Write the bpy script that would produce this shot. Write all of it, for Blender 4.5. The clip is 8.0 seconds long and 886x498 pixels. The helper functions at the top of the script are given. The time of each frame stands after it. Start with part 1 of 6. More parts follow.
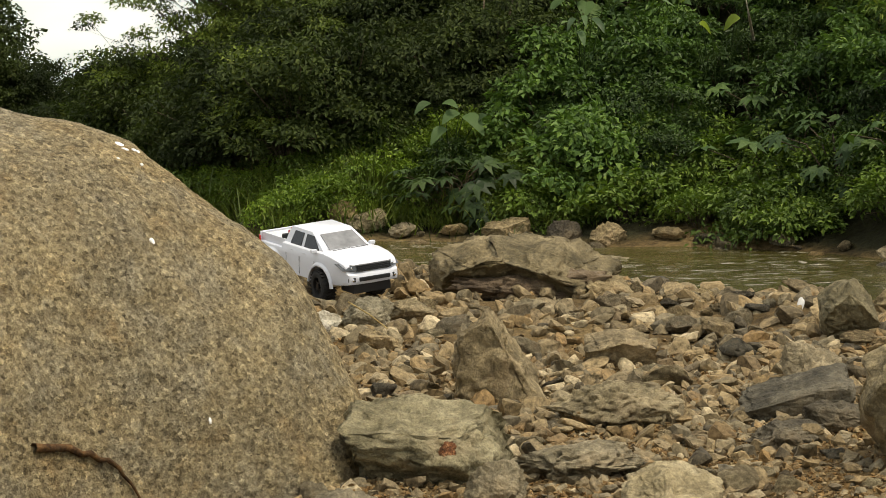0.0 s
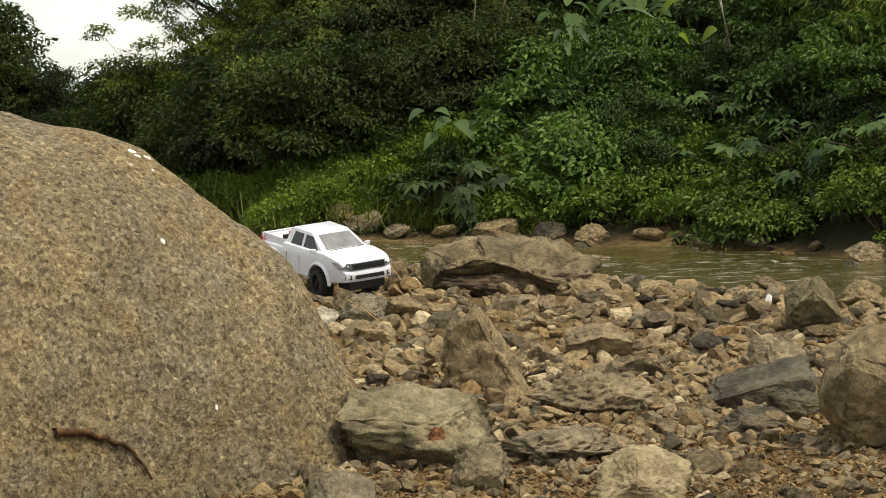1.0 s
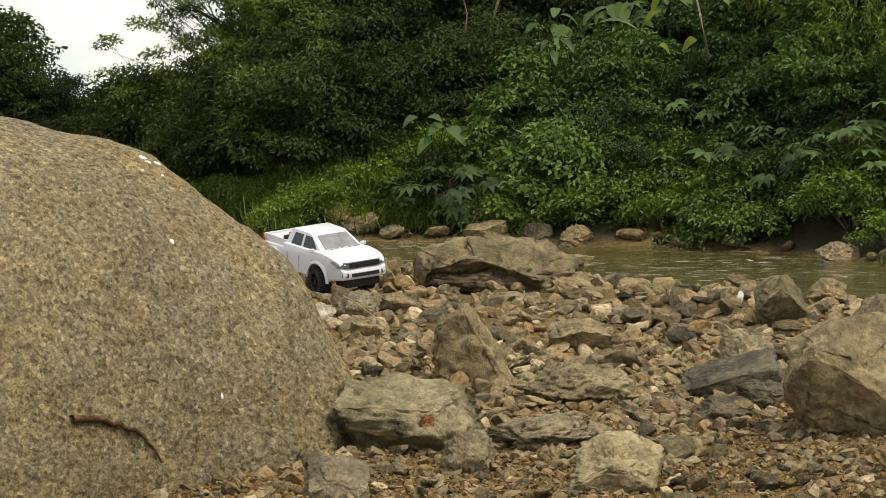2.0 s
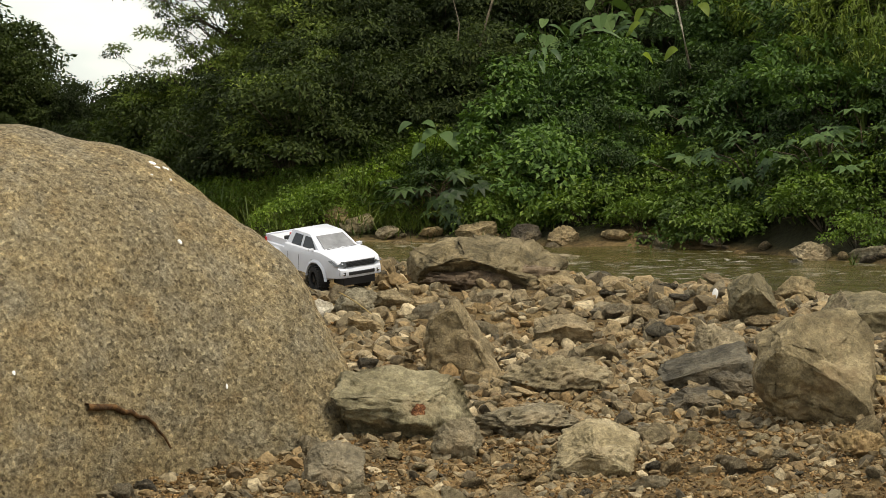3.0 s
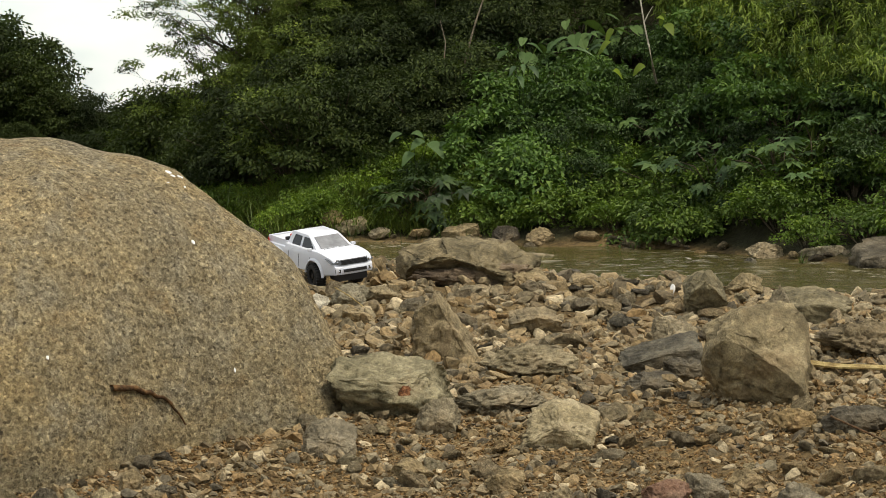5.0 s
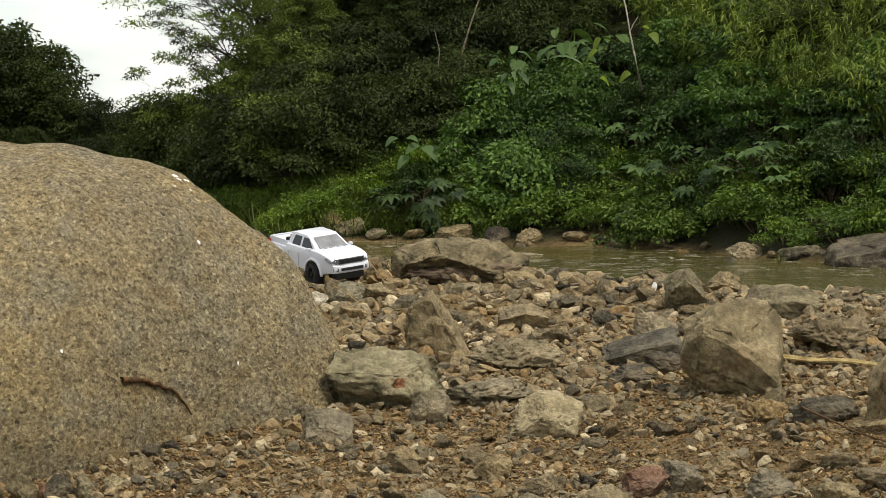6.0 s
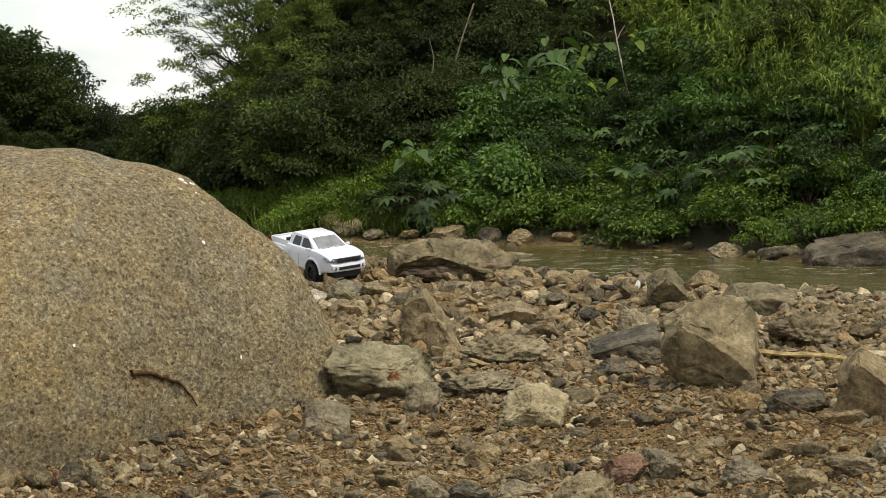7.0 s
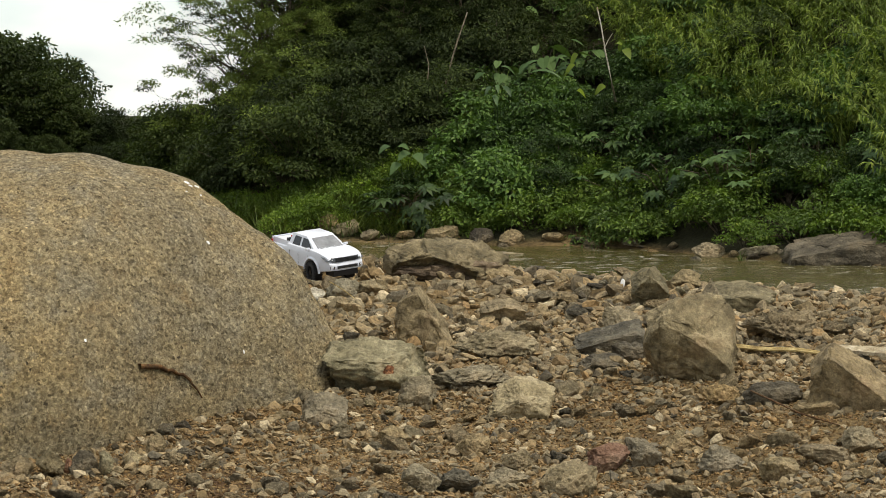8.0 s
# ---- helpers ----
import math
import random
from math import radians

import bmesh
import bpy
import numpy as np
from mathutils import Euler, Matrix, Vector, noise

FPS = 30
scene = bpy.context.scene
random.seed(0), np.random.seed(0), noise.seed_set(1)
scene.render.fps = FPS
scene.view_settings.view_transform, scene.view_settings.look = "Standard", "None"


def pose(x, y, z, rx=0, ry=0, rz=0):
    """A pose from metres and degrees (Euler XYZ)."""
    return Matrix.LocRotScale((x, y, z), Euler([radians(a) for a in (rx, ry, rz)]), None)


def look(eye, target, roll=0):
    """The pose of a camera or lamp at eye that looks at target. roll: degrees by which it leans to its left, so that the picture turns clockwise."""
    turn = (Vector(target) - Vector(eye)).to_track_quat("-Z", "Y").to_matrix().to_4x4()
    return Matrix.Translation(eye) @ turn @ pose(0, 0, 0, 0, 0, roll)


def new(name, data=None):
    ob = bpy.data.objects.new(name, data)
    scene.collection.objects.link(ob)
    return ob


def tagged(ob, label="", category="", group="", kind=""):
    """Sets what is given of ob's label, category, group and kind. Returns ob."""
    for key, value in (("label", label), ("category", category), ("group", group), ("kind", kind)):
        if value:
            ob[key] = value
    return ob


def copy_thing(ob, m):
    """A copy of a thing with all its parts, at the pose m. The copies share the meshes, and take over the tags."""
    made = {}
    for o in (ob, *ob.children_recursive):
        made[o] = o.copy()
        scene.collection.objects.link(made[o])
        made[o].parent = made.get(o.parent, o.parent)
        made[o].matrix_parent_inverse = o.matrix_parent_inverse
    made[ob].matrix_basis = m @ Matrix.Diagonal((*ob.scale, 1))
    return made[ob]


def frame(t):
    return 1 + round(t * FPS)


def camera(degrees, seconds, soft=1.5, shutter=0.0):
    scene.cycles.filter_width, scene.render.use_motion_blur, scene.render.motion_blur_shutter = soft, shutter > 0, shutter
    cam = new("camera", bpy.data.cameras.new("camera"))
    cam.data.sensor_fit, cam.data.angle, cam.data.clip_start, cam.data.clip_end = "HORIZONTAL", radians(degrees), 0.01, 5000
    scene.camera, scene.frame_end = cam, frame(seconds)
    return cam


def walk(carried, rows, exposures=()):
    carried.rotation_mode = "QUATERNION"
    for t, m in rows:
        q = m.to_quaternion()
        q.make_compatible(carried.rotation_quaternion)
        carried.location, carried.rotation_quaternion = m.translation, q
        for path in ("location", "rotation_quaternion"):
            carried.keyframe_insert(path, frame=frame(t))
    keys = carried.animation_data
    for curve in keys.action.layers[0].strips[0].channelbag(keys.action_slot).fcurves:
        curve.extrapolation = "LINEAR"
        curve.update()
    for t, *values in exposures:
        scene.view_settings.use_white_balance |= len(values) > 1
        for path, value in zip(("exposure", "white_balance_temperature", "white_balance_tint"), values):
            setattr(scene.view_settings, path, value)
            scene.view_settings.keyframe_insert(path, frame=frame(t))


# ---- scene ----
# ------------------------------------------------------------ camera
PITCH, EYE, SPEED = 1.284, 0.618, 1.134
cam = camera(9.0, 8.0, soft=0.8)
BACK = Vector((0.0261, -math.cos(radians(PITCH)), math.sin(radians(PITCH)) - 0.0007))
PATH = [(0.5 * i, Vector((0, 0, EYE)) + BACK * SPEED * (0.5 * i - 4.0)) for i in range(17)]
walk(cam, [(t, pose(p.x, p.y, p.z, 90 - PITCH, 0, 0)) for t, p in PATH], [(0.0, -0.48, 7900, 8), (8.0, -0.55, 7300, 8)])

# ------------------------------------------------------------ sky and light
SUN_ELEV, SUN_TURN = 60.0, 132.0
world = bpy.data.worlds.new("overcast_sky")
scene.world = world
world.use_nodes = True
wt = world.node_tree
wt.nodes.clear()
w_out = wt.nodes.new("ShaderNodeOutputWorld")
w_sky = wt.nodes.new("ShaderNodeTexSky")
w_sky.sky_type, w_sky.sun_disc = "NISHITA", False
w_sky.sun_elevation, w_sky.sun_rotation = radians(SUN_ELEV), radians(SUN_TURN)
w_blue = wt.nodes.new("ShaderNodeBackground")
w_blue.inputs[1].default_value = 0.15
w_tint = wt.nodes.new("ShaderNodeMix")
w_tint.data_type, w_tint.blend_type = "RGBA", "MULTIPLY"
w_tint.inputs[0].default_value, w_tint.inputs[7].default_value = 1.0, (1.35, 1.8, 2.4, 1)
wt.links.new(w_sky.outputs[0], w_tint.inputs[6])
wt.links.new(w_tint.outputs[2], w_blue.inputs[0])
w_cloud = wt.nodes.new("ShaderNodeBackground")
w_cloud.inputs[0].default_value = (0.90, 0.955, 1.0, 1)
w_cloud.inputs[1].default_value = 1.75
w_tc = wt.nodes.new("ShaderNodeTexCoord")
w_noise = wt.nodes.new("ShaderNodeTexNoise")
w_noise.inputs["Scale"].default_value = 26
w_noise.inputs["Detail"].default_value = 6
w_map = wt.nodes.new("ShaderNodeMapping")
w_map.inputs["Scale"].default_value = (1, 1, 2.6)
w_map.inputs["Location"].default_value = (0.37, 0.11, 0.29)
wt.links.new(w_tc.outputs["Generated"], w_map.inputs[0])
wt.links.new(w_map.outputs[0], w_noise.inputs[0])
w_ramp = wt.nodes.new("ShaderNodeValToRGB")
w_ramp.color_ramp.elements[0].position, w_ramp.color_ramp.elements[0].color = 0.40, (0.55, 0.55, 0.55, 1)
w_ramp.color_ramp.elements[1].position, w_ramp.color_ramp.elements[1].color = 0.58, (1, 1, 1, 1)
wt.links.new(w_noise.outputs[0], w_ramp.inputs[0])
w_mix = wt.nodes.new("ShaderNodeMixShader")
wt.links.new(w_ramp.outputs[0], w_mix.inputs[0])
wt.links.new(w_blue.outputs[0], w_mix.inputs[1])
wt.links.new(w_cloud.outputs[0], w_mix.inputs[2])
wt.links.new(w_mix.outputs[0], w_out.inputs[0])

sun = new("sun", bpy.data.lights.new("sun", "SUN"))
sun.data.energy, sun.data.angle, sun.data.color = 3.7, radians(11), (1.0, 0.96, 0.90)
_a, _e = radians(SUN_TURN), radians(SUN_ELEV)
sun.matrix_world = look((0, 0, 0), (-math.sin(_a) * math.cos(_e), -math.cos(_a) * math.cos(_e), -math.sin(_e)))

# ------------------------------------------------------------ materials
def material(name, rough=0.8, metal=0.0, spec=0.5):
    m = bpy.data.materials.new(name)
    m.use_nodes = True
    b = m.node_tree.nodes["Principled BSDF"]
    b.inputs["Roughness"].default_value, b.inputs["Metallic"].default_value = rough, metal
    b.inputs["Specular IOR Level"].default_value = spec
    return m, m.node_tree, b


def plain(name, colour, rough=0.5, metal=0.0, spec=0.5, grime=0.06):
    """A plain surface with slight unevenness."""
    m, nt, b = material(name, rough, metal, spec)
    n = noise_node(nt, "Object", 30, 5)
    r = ramp_node(nt, n.outputs[0], [(0.3, [c * (1 - grime) for c in colour]), (0.7, [min(1, c * (1 + grime)) for c in colour])])
    nt.links.new(r.outputs[0], b.inputs["Base Color"])
    return m


def noise_node(nt, coord, scale, detail=6, rough=0.6, stretch=None, kind="ShaderNodeTexNoise"):
    n = nt.nodes.new(kind)
    n.inputs["Scale"].default_value = scale
    if kind == "ShaderNodeTexNoise":
        n.inputs["Detail"].default_value, n.inputs["Roughness"].default_value = detail, rough
    if coord == "World":
        g = nt.nodes.new("ShaderNodeNewGeometry").outputs["Position"]
    else:
        g = nt.nodes.new("ShaderNodeTexCoord").outputs[coord]
    if stretch:
        mp = nt.nodes.new("ShaderNodeMapping")
        mp.inputs["Scale"].default_value = stretch
        nt.links.new(g, mp.inputs[0])
        g = mp.outputs[0]
    nt.links.new(g, n.inputs["Vector"])
    return n


def ramp_node(nt, source, stops):
    r = nt.nodes.new("ShaderNodeValToRGB")
    els = r.color_ramp.elements
    while len(els) < len(stops):
        els.new(0.5)
    for e, (p, c) in zip(els, stops):
        e.position, e.color = p, (*c, 1)
    nt.links.new(source, r.inputs[0])
    return r


def mix_node(nt, fac, a, b, kind="MIX"):
    n = nt.nodes.new("ShaderNodeMix")
    n.data_type, n.blend_type = "RGBA", kind
    for sock, v in ((n.inputs[0], fac), (n.inputs[6], a), (n.inputs[7], b)):
        if isinstance(v, (int, float)):
            sock.default_value = v
        elif isinstance(v, tuple):
            sock.default_value = (*v, 1)
        else:
            nt.links.new(v, sock)
    return n.outputs[2]


def bump_node(nt, b, heights):
    """heights: (socket, strength, distance) from coarse to fine."""
    last = None
    for sock, strength, dist in heights:
        n = nt.nodes.new("ShaderNodeBump")
        n.inputs["Strength"].default_value, n.inputs["Distance"].default_value = strength, dist
        nt.links.new(sock, n.inputs["Height"])
        if last:
            nt.links.new(last, n.inputs["Normal"])
        last = n.outputs[0]
    nt.links.new(last, b.inputs["Normal"])


def rock_material(name, dark, mid, light, stain=(0.16, 0.11, 0.06), scale=1.0, vary=0.35, coord="Object", speck=0.5, rough=0.85):
    """Weathered stone: blotches, grain, mineral specks and stains."""
    m, nt, b = material(name, rough, 0, 0.25)
    big = noise_node(nt, coord, 7.5 * scale, 6, 0.65)
    fine = noise_node(nt, coord, 56 * scale, 5, 0.7)
    col = ramp_node(nt, big.outputs[0], [(0.36, dark), (0.5, mid), (0.64, light)]).outputs[0]
    grain = ramp_node(nt, fine.outputs[0], [(0.30, (0.34, 0.32, 0.30)), (0.46, (0.9, 0.89, 0.86)), (0.66, (1.6, 1.55, 1.42))]).outputs[0]
    col = mix_node(nt, speck, col, mix_node(nt, 1.0, col, grain, "MULTIPLY"))
    micro = noise_node(nt, coord, 170 * scale, 3, 0.7)
    col = mix_node(nt, 1.0, col, ramp_node(nt, micro.outputs[0], [(0.34, (0.78, 0.77, 0.76)), (0.66, (1.24, 1.23, 1.21))]).outputs[0], "MULTIPLY")
    st = noise_node(nt, coord, 5 * scale, 4, 0.6, (1.3, 0.9, 1.1))
    stf = ramp_node(nt, st.outputs[0], [(0.52, (0, 0, 0)), (0.7, (0.75, 0.75, 0.75))]).outputs[0]
    col = mix_node(nt, stf, col, stain)
    if vary:
        oi = nt.nodes.new("ShaderNodeObjectInfo")
        tone = ramp_node(nt, oi.outputs["Random"], [(0.0, (1 - vary, 1 - vary, 1 - vary * 0.9)), (0.35, (1, 0.96, 0.9)), (0.65, (0.92, 0.95, 0.96)), (0.85, (1.12, 1.0, 0.84)), (1.0, (1 + vary * 0.8, 1 + vary * 0.75, 1 + vary * 0.65))])
        col = mix_node(nt, 1.0, col, tone.outputs[0], "MULTIPLY")
    nt.links.new(col, b.inputs["Base Color"])
    bump_node(nt, b, [(big.outputs[0], 1.0, 0.035 / scale), (fine.outputs[0], 1.0, 0.013 / scale), (micro.outputs[0], 0.6, 0.003 / scale)])
    return m


M_STONE = rock_material("river_stone", (0.14, 0.112, 0.066), (0.265, 0.215, 0.132), (0.41, 0.335, 0.212))
M_STONE_DARK = rock_material("dark_slate", (0.055, 0.048, 0.036), (0.11, 0.097, 0.072), (0.19, 0.168, 0.128), stain=(0.15, 0.115, 0.07), vary=0.2)
M_STONE_GREY = rock_material("grey_stone", (0.145, 0.125, 0.085), (0.25, 0.215, 0.148), (0.37, 0.32, 0.225), stain=(0.24, 0.175, 0.10), vary=0.2)
M_STONE_PALE = rock_material("pale_stone", (0.235, 0.195, 0.115), (0.37, 0.31, 0.19), (0.50, 0.43, 0.285), stain=(0.29, 0.22, 0.125), vary=0.15)
M_STONE_BROWN = rock_material("brown_stone", (0.14, 0.108, 0.06), (0.27, 0.212, 0.122), (0.42, 0.335, 0.20), stain=(0.21, 0.13, 0.065), vary=0.15)
M_STONE_RED = rock_material("reddish_stone", (0.14, 0.075, 0.05), (0.22, 0.125, 0.085), (0.30, 0.19, 0.14), vary=0.1)
M_STONE_OLIVE = rock_material("olive_stone", (0.095, 0.08, 0.046), (0.195, 0.16, 0.094), (0.32, 0.265, 0.163), stain=(0.13, 0.10, 0.05), vary=0.1)
M_LICHEN = rock_material("lichen_grey_stone", (0.14, 0.122, 0.072), (0.27, 0.236, 0.146), (0.42, 0.37, 0.235), stain=(0.21, 0.15, 0.08), vary=0)
M_QUARTZ = rock_material("quartz", (0.30, 0.26, 0.19), (0.50, 0.46, 0.37), (0.72, 0.69, 0.60), stain=(0.3, 0.22, 0.13), vary=0)
M_STONE_WET = rock_material("wet_dark_stone", (0.04, 0.034, 0.024), (0.085, 0.07, 0.05), (0.16, 0.135, 0.095), vary=0.1, rough=0.6)


def gravel_material(name, tint):
    m, nt, b = material(name, 0.85, 0, 0.25)
    g = nt.nodes.new("ShaderNodeNewGeometry")
    col = ramp_node(nt, g.outputs["Random Per Island"], [(0.0, (0.07, 0.064, 0.05)), (0.12, (0.20, 0.165, 0.105)), (0.26, (0.29, 0.225, 0.135)), (0.36, (0.165, 0.15, 0.112)), (0.50, (0.32, 0.262, 0.168)), (0.60, (0.205, 0.19, 0.145)), (0.70, (0.27, 0.19, 0.10)), (0.77, (0.13, 0.122, 0.10)), (0.86, (0.24, 0.215, 0.155)), (0.94, (0.50, 0.45, 0.34)), (1.0, (0.19, 0.16, 0.11))]).outputs[0]
    n = noise_node(nt, "World", 66, 5, 0.7)
    tone = ramp_node(nt, n.outputs[0], [(0.32, (0.34, 0.325, 0.30)), (0.5, (0.87, 0.84, 0.79)), (0.7, (1.42, 1.36, 1.25))]).outputs[0]
    col = mix_node(nt, 1.0, col, tint, "MULTIPLY")
    nt.links.new(mix_node(nt, 1.0, col, tone, "MULTIPLY"), b.inputs["Base Color"])
    bump_node(nt, b, [(n.outputs[0], 0.8, 0.007)])
    return m


M_GRAVEL = gravel_material("gravel", (1.06, 0.98, 0.86))
M_GRIT = gravel_material("grit", (0.86, 0.66, 0.44))


def ground_material():
    """Sandy soil on the bar, mud at the river, near-black ground on the hill."""
    m, nt, b = material("river_soil", 0.92, 0, 0.2)
    n1 = noise_node(nt, "World", 2.2, 6, 0.65)
    n2 = noise_node(nt, "World", 40, 6, 0.75)
    v = noise_node(nt, "World", 88, kind="ShaderNodeTexVoronoi")
    # soil colour lowered to stand for shade in the gaps between stones
    soil = ramp_node(nt, n1.outputs[0], [(0.3, (0.075, 0.050, 0.022)), (0.5, (0.165, 0.112, 0.052)), (0.7, (0.28, 0.20, 0.095))]).outputs[0]
    grit = ramp_node(nt, n2.outputs[0], [(0.3, (0.30, 0.28, 0.25)), (0.48, (0.92, 0.91, 0.88)), (0.7, (1.7, 1.65, 1.5))]).outputs[0]
    soil = mix_node(nt, 1.0, soil, grit, "MULTIPLY")
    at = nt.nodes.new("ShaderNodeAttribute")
    at.attribute_name = "bank_dark"
    red = nt.nodes.new("ShaderNodeAttribute")
    red.attribute_name = "red_earth"
    earth = ramp_node(nt, n2.outputs[0], [(0.3, (0.025, 0.012, 0.006)), (0.5, (0.085, 0.046, 0.019)), (0.7, (0.17, 0.098, 0.042))]).outputs[0]
    soil = mix_node(nt, red.outputs["Fac"], soil, earth)
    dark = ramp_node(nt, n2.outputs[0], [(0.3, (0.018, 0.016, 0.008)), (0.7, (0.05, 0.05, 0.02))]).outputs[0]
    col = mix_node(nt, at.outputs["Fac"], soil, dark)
    nt.links.new(col, b.inputs["Base Color"])
    bump_node(nt, b, [(n2.outputs[0], 1.0, 0.02), (v.outputs["Distance"], 0.6, 0.006)])
    return m


M_GROUND = ground_material()


def water_material():
    m, nt, b = material("river_water", 0.10, 0, 0.2)
    n0 = noise_node(nt, "World", 1.3, 3, 0.5)
    col = ramp_node(nt, n0.outputs[0], [(0.35, (0.052, 0.045, 0.011)), (0.65, (0.084, 0.070, 0.020))]).outputs[0]
    # pale flecks painted into the water for foam and riffle highlights
    foam_glint_n = noise_node(nt, "World", 20, 5, 0.75, (0.55, 0.7, 1))
    foam_glint_m = noise_node(nt, "World", 1.1, 2, 0.5, (0.9, 1.0, 1))
    fm = ramp_node(nt, foam_glint_m.outputs[0], [(0.36, (0, 0, 0)), (0.50, (1, 1, 1))]).outputs[0]
    ff = ramp_node(nt, foam_glint_n.outputs[0], [(0.55, (0, 0, 0)), (0.61, (0.85, 0.85, 0.85))]).outputs[0]
    fac = mix_node(nt, 1.0, fm, ff, "MULTIPLY")
    col = mix_node(nt, fac, col, (0.42, 0.39, 0.31))
    nt.links.new(col, b.inputs["Base Color"])
    rip = noise_node(nt, "World", 11, 4, 0.6, (0.6, 1.0, 1))
    rip2 = noise_node(nt, "World", 45, 3, 0.6, (0.65, 0.9, 1))
    bump_node(nt, b, [(rip.outputs[0], 1.0, 0.034), (rip2.outputs[0], 0.8, 0.010)])
    return m


M_WATER = water_material()


def leaf_material(name, lo, mid, hi, rough=0.5, trans=0.22):
    m, nt, b = material(name, rough, 0, 0.22)
    lo, hi = [tuple(c * 0.6 + d * 0.4 for c, d in zip(e, mid)) for e in (lo, hi)]
    g = nt.nodes.new("ShaderNodeNewGeometry")
    oi = nt.nodes.new("ShaderNodeObjectInfo")
    col = ramp_node(nt, g.outputs["Random Per Island"], [(0.0, lo), (0.5, mid), (0.93, hi), (1.0, (hi[0] * 1.2, hi[1] * 1.06, hi[2]))]).outputs[0]
    tone = ramp_node(nt, oi.outputs["Random"], [(0, (0.50, 0.54, 0.55)), (0.5, (1.02, 1, 1.0)), (1, (1.2, 1.18, 1.05))]).outputs[0]
    col = mix_node(nt, 1.0, col, tone, "MULTIPLY")
    nt.links.new(col, b.inputs["Base Color"])
    t = nt.nodes.new("ShaderNodeBsdfTranslucent")
    nt.links.new(mix_node(nt, 1.0, col, (1.3, 1.5, 0.6), "MULTIPLY"), t.inputs[0])
    ms = nt.nodes.new("ShaderNodeMixShader")
    ms.inputs[0].default_value = trans
    out = nt.nodes["Material Output"]
    nt.links.new(b.outputs[0], ms.inputs[1])
    nt.links.new(t.outputs[0], ms.inputs[2])
    nt.links.new(ms.outputs[0], out.inputs[0])
    return m


M_LEAF_VINE = leaf_material("vine_leaf", (0.022, 0.050, 0.014), (0.070, 0.130, 0.030), (0.135, 0.222, 0.052))
M_LEAF_HERB = leaf_material("herb_leaf", (0.034, 0.066, 0.012), (0.088, 0.144, 0.024), (0.16, 0.228, 0.042))
# dark leaf tone; on the bank it stands in for shade
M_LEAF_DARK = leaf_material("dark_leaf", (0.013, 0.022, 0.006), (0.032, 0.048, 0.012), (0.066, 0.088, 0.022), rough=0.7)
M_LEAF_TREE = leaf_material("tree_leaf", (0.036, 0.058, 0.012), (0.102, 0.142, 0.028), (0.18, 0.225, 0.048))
M_LEAF_BAMBOO = leaf_material("bamboo_leaf", (0.06, 0.098, 0.014), (0.135, 0.19, 0.03), (0.20, 0.25, 0.05))
M_LEAF_BIG = leaf_material("broad_leaf", (0.03, 0.062, 0.022), (0.06, 0.108, 0.034), (0.105, 0.165, 0.052), rough=0.62)
# brighter leaf colour than the herbs, for the lower slope
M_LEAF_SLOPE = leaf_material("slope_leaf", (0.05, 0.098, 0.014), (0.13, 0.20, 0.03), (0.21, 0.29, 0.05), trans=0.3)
# darker copy of the leaf green, with shade put into it
M_LEAF_SHADE = leaf_material("shade_toned_leaf", (0.014, 0.030, 0.009), (0.034, 0.062, 0.017), (0.064, 0.104, 0.028))
M_GRASS = leaf_material("grass_blade", (0.04, 0.062, 0.012), (0.088, 0.122, 0.024), (0.155, 0.185, 0.045))
M_BARK = rock_material("bark", (0.04, 0.03, 0.02), (0.085, 0.07, 0.05), (0.16, 0.14, 0.11), scale=2.0, vary=0.2)
M_BARK_GREY = rock_material("grey_bark", (0.06, 0.05, 0.035), (0.115, 0.098, 0.07), (0.19, 0.165, 0.125), scale=2.0, vary=0.1)
M_BARK_PALE = rock_material("pale_bark", (0.20, 0.19, 0.15), (0.32, 0.30, 0.25), (0.42, 0.40, 0.34), scale=2.0, vary=0.1)


# ------------------------------------------------------------ mesh helpers
def mesh_of(name, verts, faces, mat, smooth=False):
    me = bpy.data.meshes.new(name)
    me.from_pydata(np.asarray(verts, float).tolist(), [], faces if isinstance(faces, list) else faces.tolist())
    me.materials.append(mat)
    if smooth:
        me.polygons.foreach_set("use_smooth", [True] * len(me.polygons))
    me.update()
    return me


def put(name, me, m=None, parent=None, label=""):
    ob = new(name, me)
    if m is not None:
        ob.matrix_basis = m
    if parent is not None:
        ob.parent = parent
    return tagged(ob, label)


def part(name, bm, mat, parent, label="", smooth=False, bevel=0.0):
    """A bmesh as one mesh object under a thing or a part."""
    if bevel:
        bmesh.ops.bevel(bm, geom=[e for e in bm.edges if len(e.link_faces) == 2 and e.calc_face_angle(0) > 0.5], offset=bevel, segments=2, affect="EDGES", profile=0.6)
    me = bpy.data.meshes.new(name)
    bm.to_mesh(me)
    bm.free()
    me.materials.append(mat)
    if smooth:
        me.polygons.foreach_set("use_smooth", [True] * len(me.polygons))
        me.set_sharp_from_angle(angle=radians(35))
    ob = new(name, me)
    ob.parent = parent
    return tagged(ob, label)


def ico(level):
    bm = bmesh.new()
    bmesh.ops.create_icosphere(bm, subdivisions=level, radius=1.0)
    bm.verts.ensure_lookup_table()
    v = np.array([x.co for x in bm.verts])
    f = [[x.index for x in p.verts] for p in bm.faces]
    bm.free()
    return v, f


ICO = {k: ico(k) for k in (1, 2, 3, 4, 5)}
